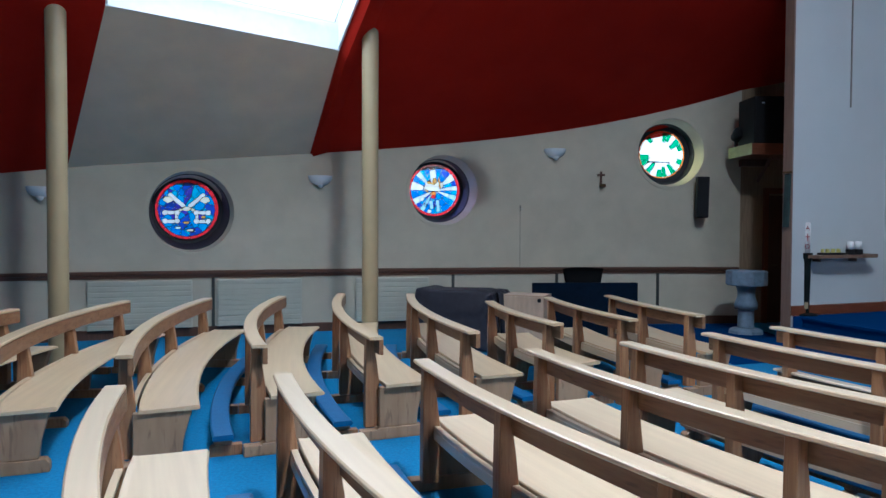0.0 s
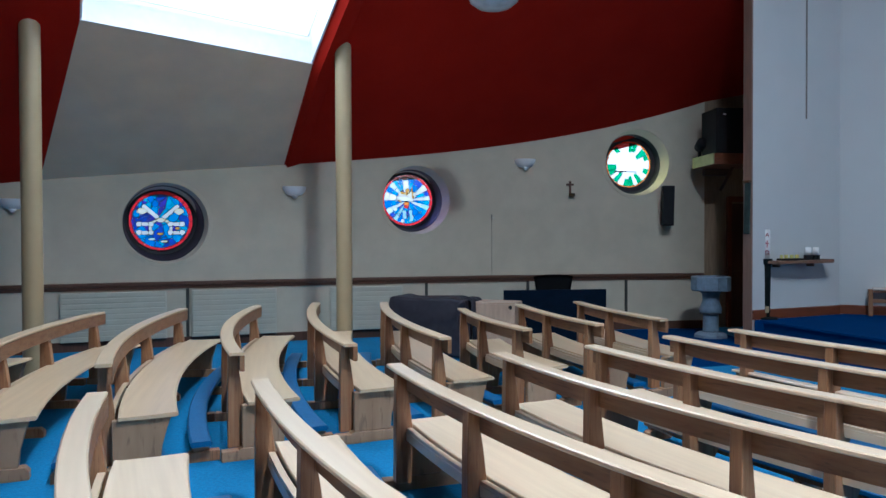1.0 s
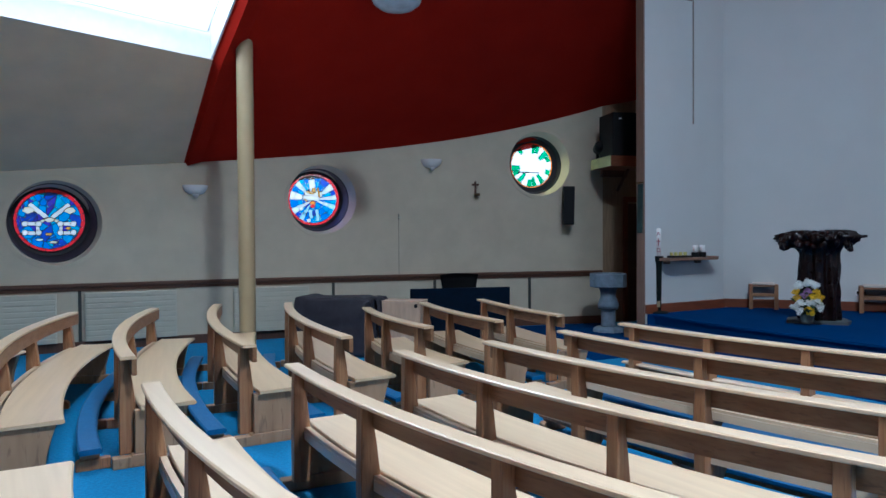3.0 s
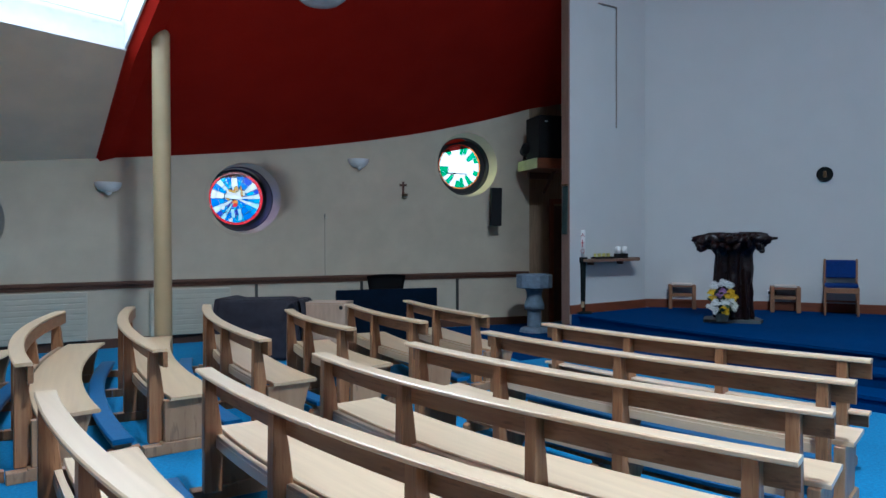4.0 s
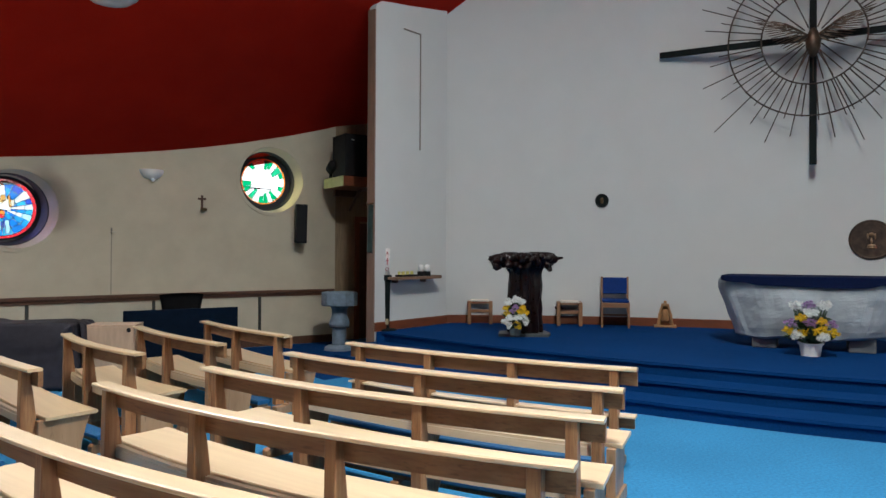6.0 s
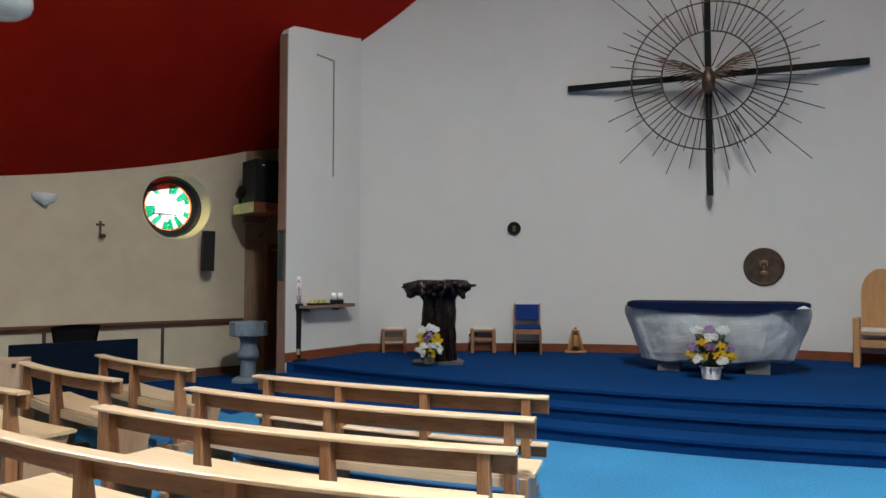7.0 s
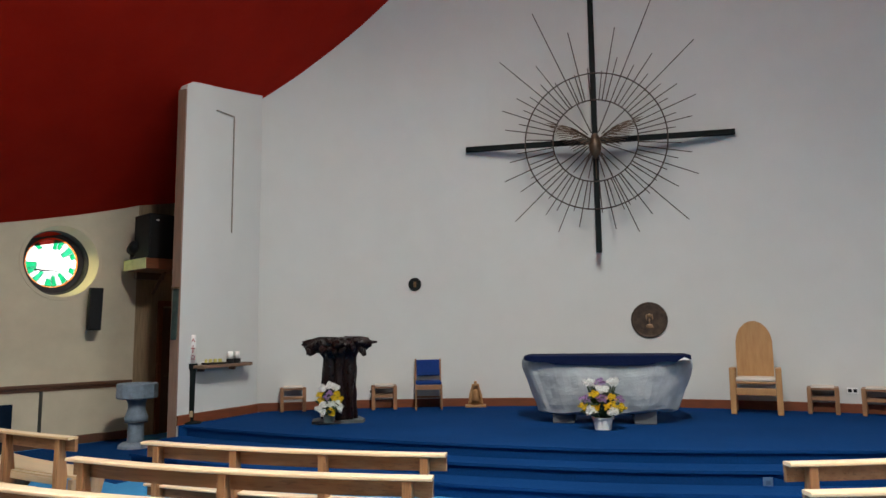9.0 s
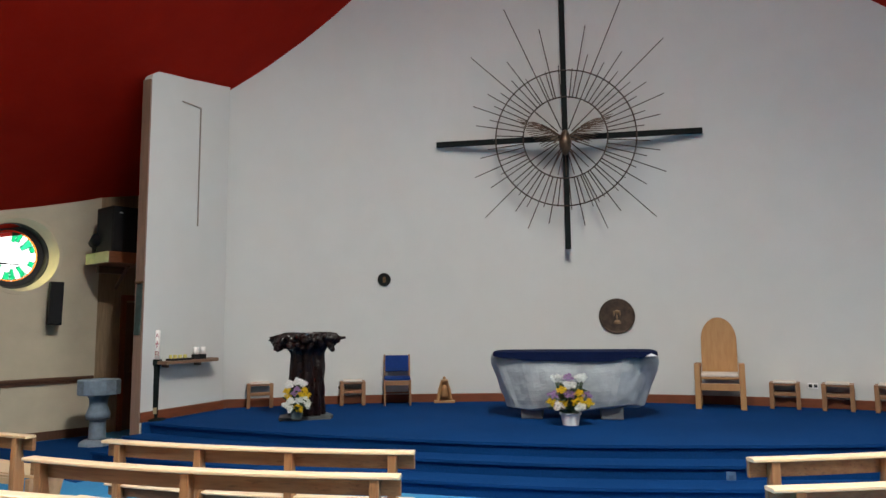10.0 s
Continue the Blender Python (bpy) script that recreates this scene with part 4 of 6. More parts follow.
part("cabinet", boxed((0.56, 0.56, 0.76), at(8.575, 10.945, 3.411, SHELF_TURN), 0.015), BLACK, sp)
part("grille", boxed((0.52, 0.012, 0.72), at(8.606, 10.660, 3.411, SHELF_TURN), 0.004), BLACK, sp)
part("badge", boxed((0.05, 0.006, 0.02), at(8.46, 10.636, 3.68, SHELF_TURN)), WHITE, sp, "small pale badge")
sp = thing("small_spotlight", (8.25, 11.28, 3.031), "small black spotlight standing on the high shelf", "spotlight")
part("body", lathe([(0.0, 0.0), (0.09, 0.01), (0.10, 0.20), (0.06, 0.24), (0, 0.25)], (8.26, 11.28, 3.20), 16, axis=Matrix.Rotation(1.2, 4, 'X')), BLACK, sp, smooth=True)
part("stand", boxed((0.05, 0.05, 0.18), at(8.26, 11.26, 3.121)), BLACK, sp)

# dark door in the alcove wall
DOOR_TURN = math.atan2(12.0 - nave(96.15).y, 9.75 - nave(96.15).x)
dm = at(9.34, 11.89, 0, DOOR_TURN)
dr = thing("door_1", (9.34, 11.89, 0), "dark brown wooden door in the shaded alcove", "door", kind="structure")
part("leaf", boxed((0.72, 0.03, 2.24), dm @ Matrix.Translation((0, -0.018, 1.13)), 0.005), DARK_WOOD, dr)
for sx in (-0.40, 0.37):
    part("door_frame", boxed((0.08, 0.06, 2.38), dm @ Matrix.Translation((sx, -0.032, 1.19)), 0.006), SKIRT_WOOD, dr)
part("door_head", boxed((0.69, 0.06, 0.10), dm @ Matrix.Translation((-0.015, -0.032, 2.33)), 0.006), SKIRT_WOOD, dr)
part("door_handle", rod(bmesh.new(), dm @ Vector((-0.30, -0.06, 1.02)), dm @ Vector((-0.18, -0.06, 1.02)), 0.012), BRONZE, dr)

# green banner on the edge board
bn = thing("hanging_banner", (A0.x - 0.06, A0.y, 2.1), "narrow dark green cloth banner hanging on the wall edge", "banner")
part("cloth", boxed((0.03, 0.10, 0.74), Matrix.Translation((A0.x - pd.x * 0.052 - pn.x * 0.05, A0.y - pd.y * 0.052 - pn.y * 0.05, 2.05)) @ Matrix.Rotation(math.atan2(pd.y, pd.x), 4, 'Z') @ Matrix.Rotation(0.03, 4, 'Y'), 0.012), material("dark_green_cloth", (0.030, 0.055, 0.048), 0.9, vary=0.2), bn)
part("pole", boxed((0.05, 0.13, 0.03), Matrix.Translation((A0.x - pd.x * 0.058 - pn.x * 0.05, A0.y - pd.y * 0.058 - pn.y * 0.05, 2.44)) @ Matrix.Rotation(math.atan2(pd.y, pd.x), 4, 'Z'), 0.006), BRONZE, bn)

# pendant lamp of moulded glass
pz, px, py = 4.42, 4.46, 7.15
pl = thing("pendant_lamp", (px, py, roof(px, py)), "moulded clear glass dome pendant hanging from the red ceiling", "lamp")
part("dome", lathe([(0.0, -0.10), (0.10, -0.095), (0.20, -0.07), (0.28, -0.01), (0.305, 0.06), (0.30, 0.12), (0.27, 0.20), (0.19, 0.30), (0.08, 0.36), (0.06, 0.40), (0.0, 0.40)], (px, py, pz), 32),
     material("frosted_glass", (0.62, 0.70, 0.72), 0.2, vary=0.12, scale=7, bump=0.3, bump_scale=25), pl, smooth=True)
part("rod", rod(bmesh.new(), (px, py, pz + 0.39), (px, py, roof(px, py) + 0.05), 0.012), WHITE, pl)
part("ceiling_rose", lathe([(0.0, 0.0), (0.07, 0.0), (0.05, 0.08), (0.0, 0.09)], (px, py, roof(px, py) - 0.06), 20), WHITE, pl)

# ---------------------------------------------------------------- sanctuary
def turned(x, y):
    """Turn that makes a thing's front (its -y side) face the nave from the sanctuary wall."""
    return math.atan2(y - APSE_C.y, x - APSE_C.x) - math.pi / 2


LIGHT_WOOD = material("light_oak", (0.29, 0.15, 0.072), 0.5, vary=0.1, scale=6, grain=(6, 6, 1.2), bump=0.05, second=(0.22, 0.11, 0.05))
PALE_OAK = material("orange_oak", (0.42, 0.235, 0.10), 0.45, vary=0.08, scale=5, grain=(5, 5, 0.8), bump=0.05, second=(0.35, 0.18, 0.07))
CUSHION = material("cream_cushion", (0.66, 0.58, 0.50), 0.9, vary=0.06, scale=30, bump=0.3, bump_scale=200)


def loft(sections, bm=None):
    """Skin over rings of points with equal counts, capped at both ends."""
    bm = bm or bmesh.new()
    rows = [[bm.verts.new(p) for p in s] for s in sections]
    n = len(rows[0])
    for a, b in zip(rows, rows[1:]):
        for i in range(n):
            bm.faces.new((a[i], a[(i + 1) % n], b[(i + 1) % n], b[i]))
    bm.faces.new(rows[0][::-1])
    bm.faces.new(rows[-1])
    bmesh.ops.recalc_face_normals(bm, faces=bm.faces)
    return bm


# altar: rough stone trough shape on two blocks, with a blue cloth
ax, ay = 12.80, 4.88
AT = AXIS - math.pi / 2
am = at(ax, ay, 0, AT)
STONE = material("grey_hewn_stone", (0.47, 0.51, 0.53), 0.88, vary=0.16, scale=4.5, bump=0.9, bump_scale=11, second=(0.33, 0.36, 0.375), stain=0.16)
altar = thing("altar", (ax, ay, P_TOP), "massive rough-hewn grey stone altar on two low blocks", "altar")
# plan of the block at its widest, its broken faces set at odd angles
PLAN = [(-1.13, -0.10), (-1.00, -0.40), (-0.62, -0.51), (0.00, -0.53), (0.62, -0.52), (0.92, -0.34), (1.16, -0.06), (1.14, 0.34), (0.80, 0.50), (-0.20, 0.52), (-0.90, 0.47), (-1.15, 0.25)]
PROFILE = ((0.600, 0.735, 0.66), (0.625, 0.80, 0.76), (0.72, 0.835, 0.85), (0.86, 0.88, 0.92), (1.00, 0.925, 0.96), (1.12, 0.965, 0.99), (1.22, 0.995, 0.99), (1.29, 0.995, 0.985), (1.345, 0.98, 0.95), (1.380, 0.94, 0.89))
secs = []
soft = []
for (x0, y0), (x1, y1) in zip(PLAN, PLAN[1:] + PLAN[:1]):      # corners worn off
    soft += [(x0 * 0.9 + x1 * 0.1, y0 * 0.9 + y1 * 0.1), (x0 * 0.1 + x1 * 0.9, y0 * 0.1 + y1 * 0.9)]
levels = []
for (z0, a0, b0), (z1, a1, b1) in zip(PROFILE, PROFILE[1:]):
    levels += [(z0 + (z1 - z0) * q / 3, a0 + (a1 - a0) * q / 3, b0 + (b1 - b0) * q / 3) for q in range(3)]
levels.append(PROFILE[-1])
for k, (z, fx, fy) in enumerate(levels):
    ring_pts = []
    for (x0, y0), (x1, y1) in zip(soft, soft[1:] + soft[:1]):
        for q in range(5):
            x, y = x0 + (x1 - x0) * q / 5, y0 + (y1 - y0) * q / 5
            w = noise.noise(Vector((x * 1.3, y * 1.3 + 5, z * 1.6))) * 0.08
            chip = noise.fractal(Vector((x * 3.6, y * 3.6, z * 2.6 + 9)), 0.9, 2.0, 3) * 0.016 + abs(noise.noise(Vector((x * 2.2 + 4, y * 2.2, z * 1.7)))) * 0.045 + noise.noise(Vector((x * 11, y * 11, z * 10))) * 0.006
            up = noise.noise(Vector((x * 2.2, y * 2, 3.7))) * (0.05 if k < 4 else 0.02) + (0.02 * x if k < 4 else 0.0)
            d = Vector((x * 0.3, y * 1.4)).normalized() * chip
            ring_pts.append(am @ Vector((x * 1.045 * fx * (1 + w * 0.25) + 0.02 + d.x, y * fy * (1 + w * 1.3) + d.y, z + up)))
    secs.append(ring_pts)
part("stone", loft(secs), STONE, altar)
for s in (-0.56, 0.56):
    part("block", boxed((0.30, 0.55, 0.20), am @ Matrix.Translation((s, 0, P_TOP + 0.10)), 0.012), material("dark_grey_block", (0.13, 0.14, 0.15), 0.75, vary=0.12), altar)
cl = bmesh.new()


def cloth_ring(gx, gy, zf):
    out = []
    for i in range(160):
        t = i * math.tau / 160
        x, y = gx * math.copysign(abs(math.cos(t)) ** 0.28, math.cos(t)), gy * math.copysign(abs(math.sin(t)) ** 0.28, math.sin(t))
        out.append(am @ Vector((x + 0.05, y, zf(x, y))))
    return out


# how far the cloth hangs over the front, from end to end
HEM_X = (-1.19, -1.12, -0.96, -0.79, -0.61, -0.44, -0.23, 0.02, 0.33, 0.51, 0.68, 1.05, 1.19)
HEM_DROP = (0.02, 0.05, 0.085, 0.08, 0.13, 0.105, 0.10, 0.135, 0.15, 0.13, 0.09, 0.065, 0.06)


def hem(x, y):
    """Lower edge of the cloth: it hangs unevenly in front and barely at the ends."""
    return 1.395 - float(np.interp(x, HEM_X, HEM_DROP)) + 0.007 * math.sin(x * 19) + 0.004 * math.sin(x * 47)


cloth = thing("altar_cloth", (ax, ay, 1.38), "dark blue cloth laid over the stone altar top", "cloth")
part("cloth_top", loft([cloth_ring(1.138, 0.556, hem), cloth_ring(1.148, 0.568, hem), cloth_ring(1.145, 0.562, lambda x, y: 1.392), cloth_ring(1.13, 0.545, lambda x, y: 1.400), cloth_ring(0.9, 0.4, lambda x, y: 1.402)], cl),
     material("navy_cloth", (0.003, 0.008, 0.036), 0.9, vary=0.12, scale=25, bump=0.3, bump_scale=200, spec=0.1), cloth)
tri = [(1.08, 1.396), (1.16, 1.36), (1.00, 1.352)]
bm = bmesh.new()
lo = [bm.verts.new(am @ Vector((u, -0.566 - 0.0, z - 0.02))) for u, z in tri]
hi = [bm.verts.new(am @ Vector((u, -0.574, z - 0.02))) for u, z in tri]
bm.faces.new(lo[::-1])
bm.faces.new(hi)
for q in range(3):
    bm.faces.new((lo[q], lo[(q + 1) % 3], hi[(q + 1) % 3], hi[q]))
bmesh.ops.recalc_face_normals(bm, faces=bm.faces)
part("turned_corner", bm, WHITE, cloth, "white turned-up corner")

# root-wood ambo on a stone slab
bx, by = 10.17, 7.72
bt = turned(bx, by)
bmx = at(bx, by, 0, bt)
ambo = thing("ambo", (bx, by, P_TOP), "dark polished tree-root reading desk on a flat stone slab", "lectern")
sl = bmesh.new()
prism(sl, [(-0.40, -0.26), (-0.1, -0.30), (0.33, -0.27), (0.38, -0.05), (0.32, 0.28), (-0.24, 0.30), (-0.38, 0.1)], P_TOP, P_TOP + 0.04)
bmesh.ops.transform(sl, matrix=bmx, verts=sl.verts)
part("slab", sl, material("dark_slate", (0.075, 0.085, 0.085), 0.6, vary=0.15), ambo)
secs = []
N = 72
for k, z in enumerate(np.linspace(P_TOP + 0.041, 1.62, 30)):
    u = (z - P_TOP - 0.041) / (1.62 - P_TOP - 0.041)
    flare = 0.0 if u < 0.78 else ((u - 0.78) / 0.22) ** 1.6
    rx = 0.222 + 0.012 * (1 - u) + flare * 0.17
    ry = 0.19 + flare * 0.15
    row = []
    for i in range(N):
        t = i * math.tau / N
        flute = 0.030 * math.sin(t * 7 + 0.8 * math.sin(z * 2.5)) + 0.016 * math.sin(t * 15 + z * 3)
        knob = noise.fractal(Vector((math.cos(t) * 3, math.sin(t) * 3, z * 5)), 1.0, 2.0, 3) * (0.015 + 0.12 * flare)
        x = (rx + flute + knob) * math.cos(t)
        y = (ry + flute + knob) * math.sin(t)
        row.append(bmx @ Vector((x, y, z + 0.02 * flare * math.sin(t * 5))))
    secs.append(row)
part("trunk", loft(secs), ROOT, ambo, smooth=True)
top = bmesh.new()
rng = random.Random(5)
rows = []
for k, (r, z) in enumerate(((0.17, 1.46), (0.27, 1.485), (0.345, 1.52), (0.375, 1.555), (0.385, 1.59), (0.37, 1.625), (0.35, 1.650), (0.28, 1.668), (0.15, 1.672))):
    row = []
    for i in range(120):
        t = i * math.tau / 120
        c, s_ = math.cos(t), math.sin(t)
        reach = 1.0 + 0.28 * max(0.0, -c) ** 3 + 0.30 * max(0.0, math.cos(t + 0.25)) ** 14
        p = Vector((c * 4.2, s_ * 4.2, z * 7.0))
        knot = abs(noise.noise(p)) * 0.16 + abs(noise.noise(p * 2.7 + Vector((9, 0, 0)))) * 0.085 - 0.05
        rr = (r + knot * (0.4 if k in (0, 8) else 1.0)) * reach
        row.append(bmx @ Vector((rr * c - 0.02, rr * s_ * 0.78, z - 0.03 * (reach - 1) * (1 if c < 0 else -2.2) + noise.noise(p * 1.6 + Vector((0, 5, 0))) * 0.05)))
    rows.append(row)
loft(rows, top)
for i in range(46):
    t = rng.uniform(0, math.tau)
    m = bmx @ Matrix.Translation((0.40 * math.cos(t) - (0.07 if math.cos(t) < -0.4 else 0.01), 0.30 * math.sin(t), 1.57 + rng.uniform(-0.10, 0.06))) @ Matrix.Rotation(rng.uniform(0, 3), 4, 'Y') @ Matrix.Rotation(rng.uniform(0, 3), 4, 'Z')
    lump = bmesh.ops.create_icosphere(top, subdivisions=3, radius=rng.uniform(0.03, 0.055), matrix=m @ Matrix.Diagonal((1.5, 1.0, 0.9, 1)))
    for v in lump["verts"]:
        v.co += Vector([noise.fractal(v.co * 16 + Vector((j * 7.0, 0, 0)), 0.9, 2.0, 3) * 0.014 for j in range(3)])
for i in range(9):
    m = bmx @ Matrix.Translation((-0.20 + 0.045 * i, -0.16 - 0.03 * math.sin(i * 1.9), 1.648 + 0.012 * math.sin(i * 2.7))) @ Matrix.Rotation(i * 1.3, 4, 'Z')
    lump = bmesh.ops.create_icosphere(top, subdivisions=3, radius=0.045, matrix=m @ Matrix.Diagonal((1.6, 1.1, 0.7, 1)))
    for v in lump["verts"]:
        v.co += Vector([noise.fractal(v.co * 14 + Vector((j * 7.0, 0, 0)), 0.9, 2.0, 3) * 0.016 for j in range(3)])
rod(top, bmx @ Vector((0.30, -0.05, 1.60)), bmx @ Vector((0.56, -0.06, 1.615)), 0.05, 10, 0.016)
part("crown", top, ROOT, ambo, "knotted dark root crown", smooth=True)


# flowers
PETAL = {c: material(n, v, 0.7, vary=0.1, scale=30, bump=0.2) for c, n, v in (("w", "white_petals", (0.82, 0.84, 0.80)), ("y", "yellow_petals", (0.80, 0.54, 0.005)), ("p", "mauve_petals", (0.36, 0.21, 0.43)))}
LEAF = material("dark_green_leaf", (0.035, 0.085, 0.025), 0.6, vary=0.25, scale=20)


def flower_head(root, c, r, kind, rng):
    """A shaggy head: many narrow petals standing out of a small dome."""
    bm = bmesh.new()
    tilt = Matrix.Rotation(rng.uniform(0.1, 0.9), 4, 'X') @ Matrix.Rotation(rng.uniform(0, 6), 4, 'Z')
    tilt = Matrix.Rotation(rng.uniform(-0.9, 0.9) + turned(c[0], c[1]), 4, 'Z') @ tilt
    for i in range(34):
        a = i * 2.39996
        e = math.pi / 2 * (1 - math.sqrt((i + 0.5) / 34) * 1.12)
        d = tilt @ Vector((math.cos(a) * math.cos(e), math.sin(a) * math.cos(e), math.sin(e)))
        side = d.cross(Vector((0.31, 0.2, 0.93))).normalized()
        up = d.cross(side)
        L, w = r * rng.uniform(0.85, 1.2), r * rng.uniform(0.20, 0.30)
        p = Vector(c)
        q = [p + d * L * 0.25, p + d * L * 0.7 + side * w, p + d * L + up * w * 0.5, p + d * L * 0.7 - side * w, p + d * L * 0.72 - up * w * 0.6]
        v = [bm.verts.new(x) for x in q]
        for t in ((0, 1, 4), (1, 2, 4), (2, 3, 4), (3, 0, 4), (0, 3, 2, 1)):
            bm.faces.new([v[j] for j in t])
    bmesh.ops.recalc_face_normals(bm, faces=bm.faces)
    part("bloom", bm, PETAL[kind], root)


def flowers(x, y, z0, w, h, pot_mat, pot_rows, label, seed, pattern):
    rng = random.Random(seed)
    root = thing("flower_arrangement", (x, y, z0), label, "flowers", "sanctuary flowers")
    part("pot", lathe(pot_rows, (x, y, z0), 20), pot_mat, root)
    ph = max(r[1] for r in pot_rows)
    turn = turned(x, y)
    leaves = bmesh.new()
    for i in range(260):
        a, e = rng.uniform(0, math.tau), rng.uniform(-0.2, 1.3)
        rr = rng.uniform(0.3, 0.95)
        c = Vector((x + w * 0.5 * rr * math.cos(a) * math.cos(e), y + w * 0.5 * rr * math.sin(a) * math.cos(e), z0 + ph + (h - ph) * (0.12 + 0.72 * rr * max(0, math.sin(e)))))
        m = Matrix.Translation(c) @ Matrix.Rotation(a, 4, 'Z') @ Matrix.Rotation(rng.uniform(-0.8, 0.6), 4, 'Y') @ Matrix.Rotation(rng.uniform(-0.5, 0.5), 4, 'X')
        s = rng.uniform(0.04, 0.085)
        bmesh.ops.create_icosphere(leaves, subdivisions=1, radius=1, matrix=m @ Matrix.Diagonal((s, s * 0.42, 0.004, 1)))
    part("foliage", leaves, LEAF, root)
    for u, v, depth, kind, s in pattern:
        d = Vector((math.cos(turn), math.sin(turn)))
        n = Vector((math.sin(turn), -math.cos(turn)))
        c = Vector((x + d.x * u * w * 0.5 + n.x * depth * w * 0.5, y + d.y * u * w * 0.5 + n.y * depth * w * 0.5, z0 + ph + v * (h - ph)))
        part("stem", rod(bmesh.new(), (x, y, z0 + ph * 0.6), c, 0.004, 5), LEAF, root)
        flower_head(root, c, s, kind, rng)


def bunch(seed, clumps):
    """Blooms in tight clumps of one colour; each clump: place across, height, colour and number."""
    rng = random.Random(seed)
    out = []
    for k, v, kind, count in clumps:
        for i in range(count):
            a, rr = i * 2.4 + rng.uniform(-0.3, 0.3), math.sqrt((i + 0.4) / count)
            u = k + 0.24 * rr * math.cos(a)
            out.append((u, v + 0.085 * rr * math.sin(a), (0.85 - 0.5 * v) * math.sqrt(max(0.05, 1 - (u * 0.8) ** 2)) + 0.10 * (1 - rr), kind, rng.uniform(0.026, 0.034) * (1.25 if kind == "w" else 1.0)))
    return out


flowers(9.83, 7.46, P_TOP + 0.04, 0.34, 0.53, material("grey_green_pot", (0.16, 0.20, 0.18), 0.5), [(0.0, 0.0), (0.07, 0.0), (0.09, 0.10), (0.085, 0.11), (0.0, 0.10)],
        "mixed white yellow and mauve chrysanthemums before the ambo", 3,
        bunch(11, [(-0.6, 0.88, "w", 8), (0.0, 0.96, "w", 9), (0.5, 0.90, "w", 9), (0.0, 0.70, "p", 8), (-0.2, 0.58, "p", 5), (-0.78, 0.68, "y", 5), (0.62, 0.68, "y", 7), (0.2, 0.52, "y", 6), (-0.78, 0.48, "y", 4),
                   (0.85, 0.48, "y", 4), (0.5, 0.52, "y", 4), (-0.5, 0.34, "w", 7), (0.1, 0.36, "w", 6), (0.6, 0.36, "w", 6), (-0.85, 0.20, "w", 5), (0.8, 0.20, "w", 4), (-0.6, 0.08, "w", 4), (0.1, 0.18, "y", 6), (0.25, 0.06, "y", 5)]))
flowers(12.10, 4.40, P_TOP, 0.56, 0.66, WHITE, [(0.0, 0.0), (0.105, 0.0), (0.108, 0.02), (0.125, 0.135), (0.145, 0.14), (0.145, 0.16), (0.125, 0.162), (0.0, 0.14)],
        "white pot of white yellow and mauve chrysanthemums before the altar", 8,
        bunch(23, [(-0.58, 0.90, "w", 11), (0.52, 0.92, "w", 12), (0.0, 0.72, "w", 10), (-0.08, 0.93, "p", 6), (-0.80, 0.48, "p", 6), (0.0, 0.50, "p", 11), (0.80, 0.48, "p", 6), (-0.35, 0.60, "y", 7), (-0.85, 0.27, "y", 7),
                   (0.42, 0.52, "y", 7), (0.15, 0.30, "y", 6), (-0.2, 0.28, "y", 5), (0.85, 0.27, "y", 7), (0.45, 0.34, "y", 5), (-0.5, 0.20, "w", 8), (0.48, 0.18, "w", 8)]))


# stools, chair, president's chair, bell stand
def stool(x, y):
    t = turned(x, y)
    m = at(x, y, P_TOP, t)
    root = thing("stool", (x, y, P_TOP), "low square light oak stool with a slatted seat", "stool", "sanctuary stools")
    for sx in (-0.185, 0.185):
        for sy in (-0.145, 0.145):
            part("leg", boxed((0.06, 0.055, 0.40), m @ Matrix.Translation((sx, sy, 0.20)), 0.005), LIGHT_WOOD, root)
    part("seat", boxed((0.312, 0.35, 0.03), m @ Matrix.Translation((0, 0, 0.405)), 0.008), CUSHION, root, "pale woven seat")
    for sx in (-0.185, 0.185):
        part("side_rail", boxed((0.05, 0.23, 0.05), m @ Matrix.Translation((sx, 0, 0.37)), 0.004), LIGHT_WOOD, root)
    for sy in (-0.145, 0.145):
        part("cross_rail", boxed((0.308, 0.03, 0.055), m @ Matrix.Translation((0, sy, 0.23)), 0.004), LIGHT_WOOD, root)
        part("top_rail", boxed((0.308, 0.03, 0.03), m @ Matrix.Translation((0, sy, 0.373)), 0.004), LIGHT_WOOD, root)


for x, y in ((10.43, 9.53), (11.70, 8.64), (15.87, 3.03), (16.07, 2.33), (16.24, 1.66)):
    stool(x, y)

cx, cy = 12.235, 8.085
m = at(cx, cy, P_TOP, turned(cx, cy))
ch = thing("upholstered_chair", (cx, cy, P_TOP), "blue upholstered chair with a light wooden frame by the wall", "chair")
for s in (-0.215, 0.215):
    part("front_leg", boxed((0.032, 0.032, 0.43), m @ Matrix.Translation((s, -0.22, 0.215)), 0.005), LIGHT_WOOD, ch)
    part("back_leg", boxed((0.032, 0.036, 0.84), m @ Matrix.Translation((s, 0.20, 0.42)) @ Matrix.Rotation(-0.05, 4, 'X'), 0.005), LIGHT_WOOD, ch)
    part("side_rail", boxed((0.026, 0.40, 0.04), m @ Matrix.Translation((s, -0.01, 0.20)), 0.004), LIGHT_WOOD, ch)
part("front_rail", boxed((0.40, 0.028, 0.08), m @ Matrix.Translation((0, -0.22, 0.375)), 0.004), LIGHT_WOOD, ch)
part("stretcher", boxed((0.40, 0.024, 0.03), m @ Matrix.Translation((0, -0.02, 0.20)), 0.004), LIGHT_WOOD, ch)
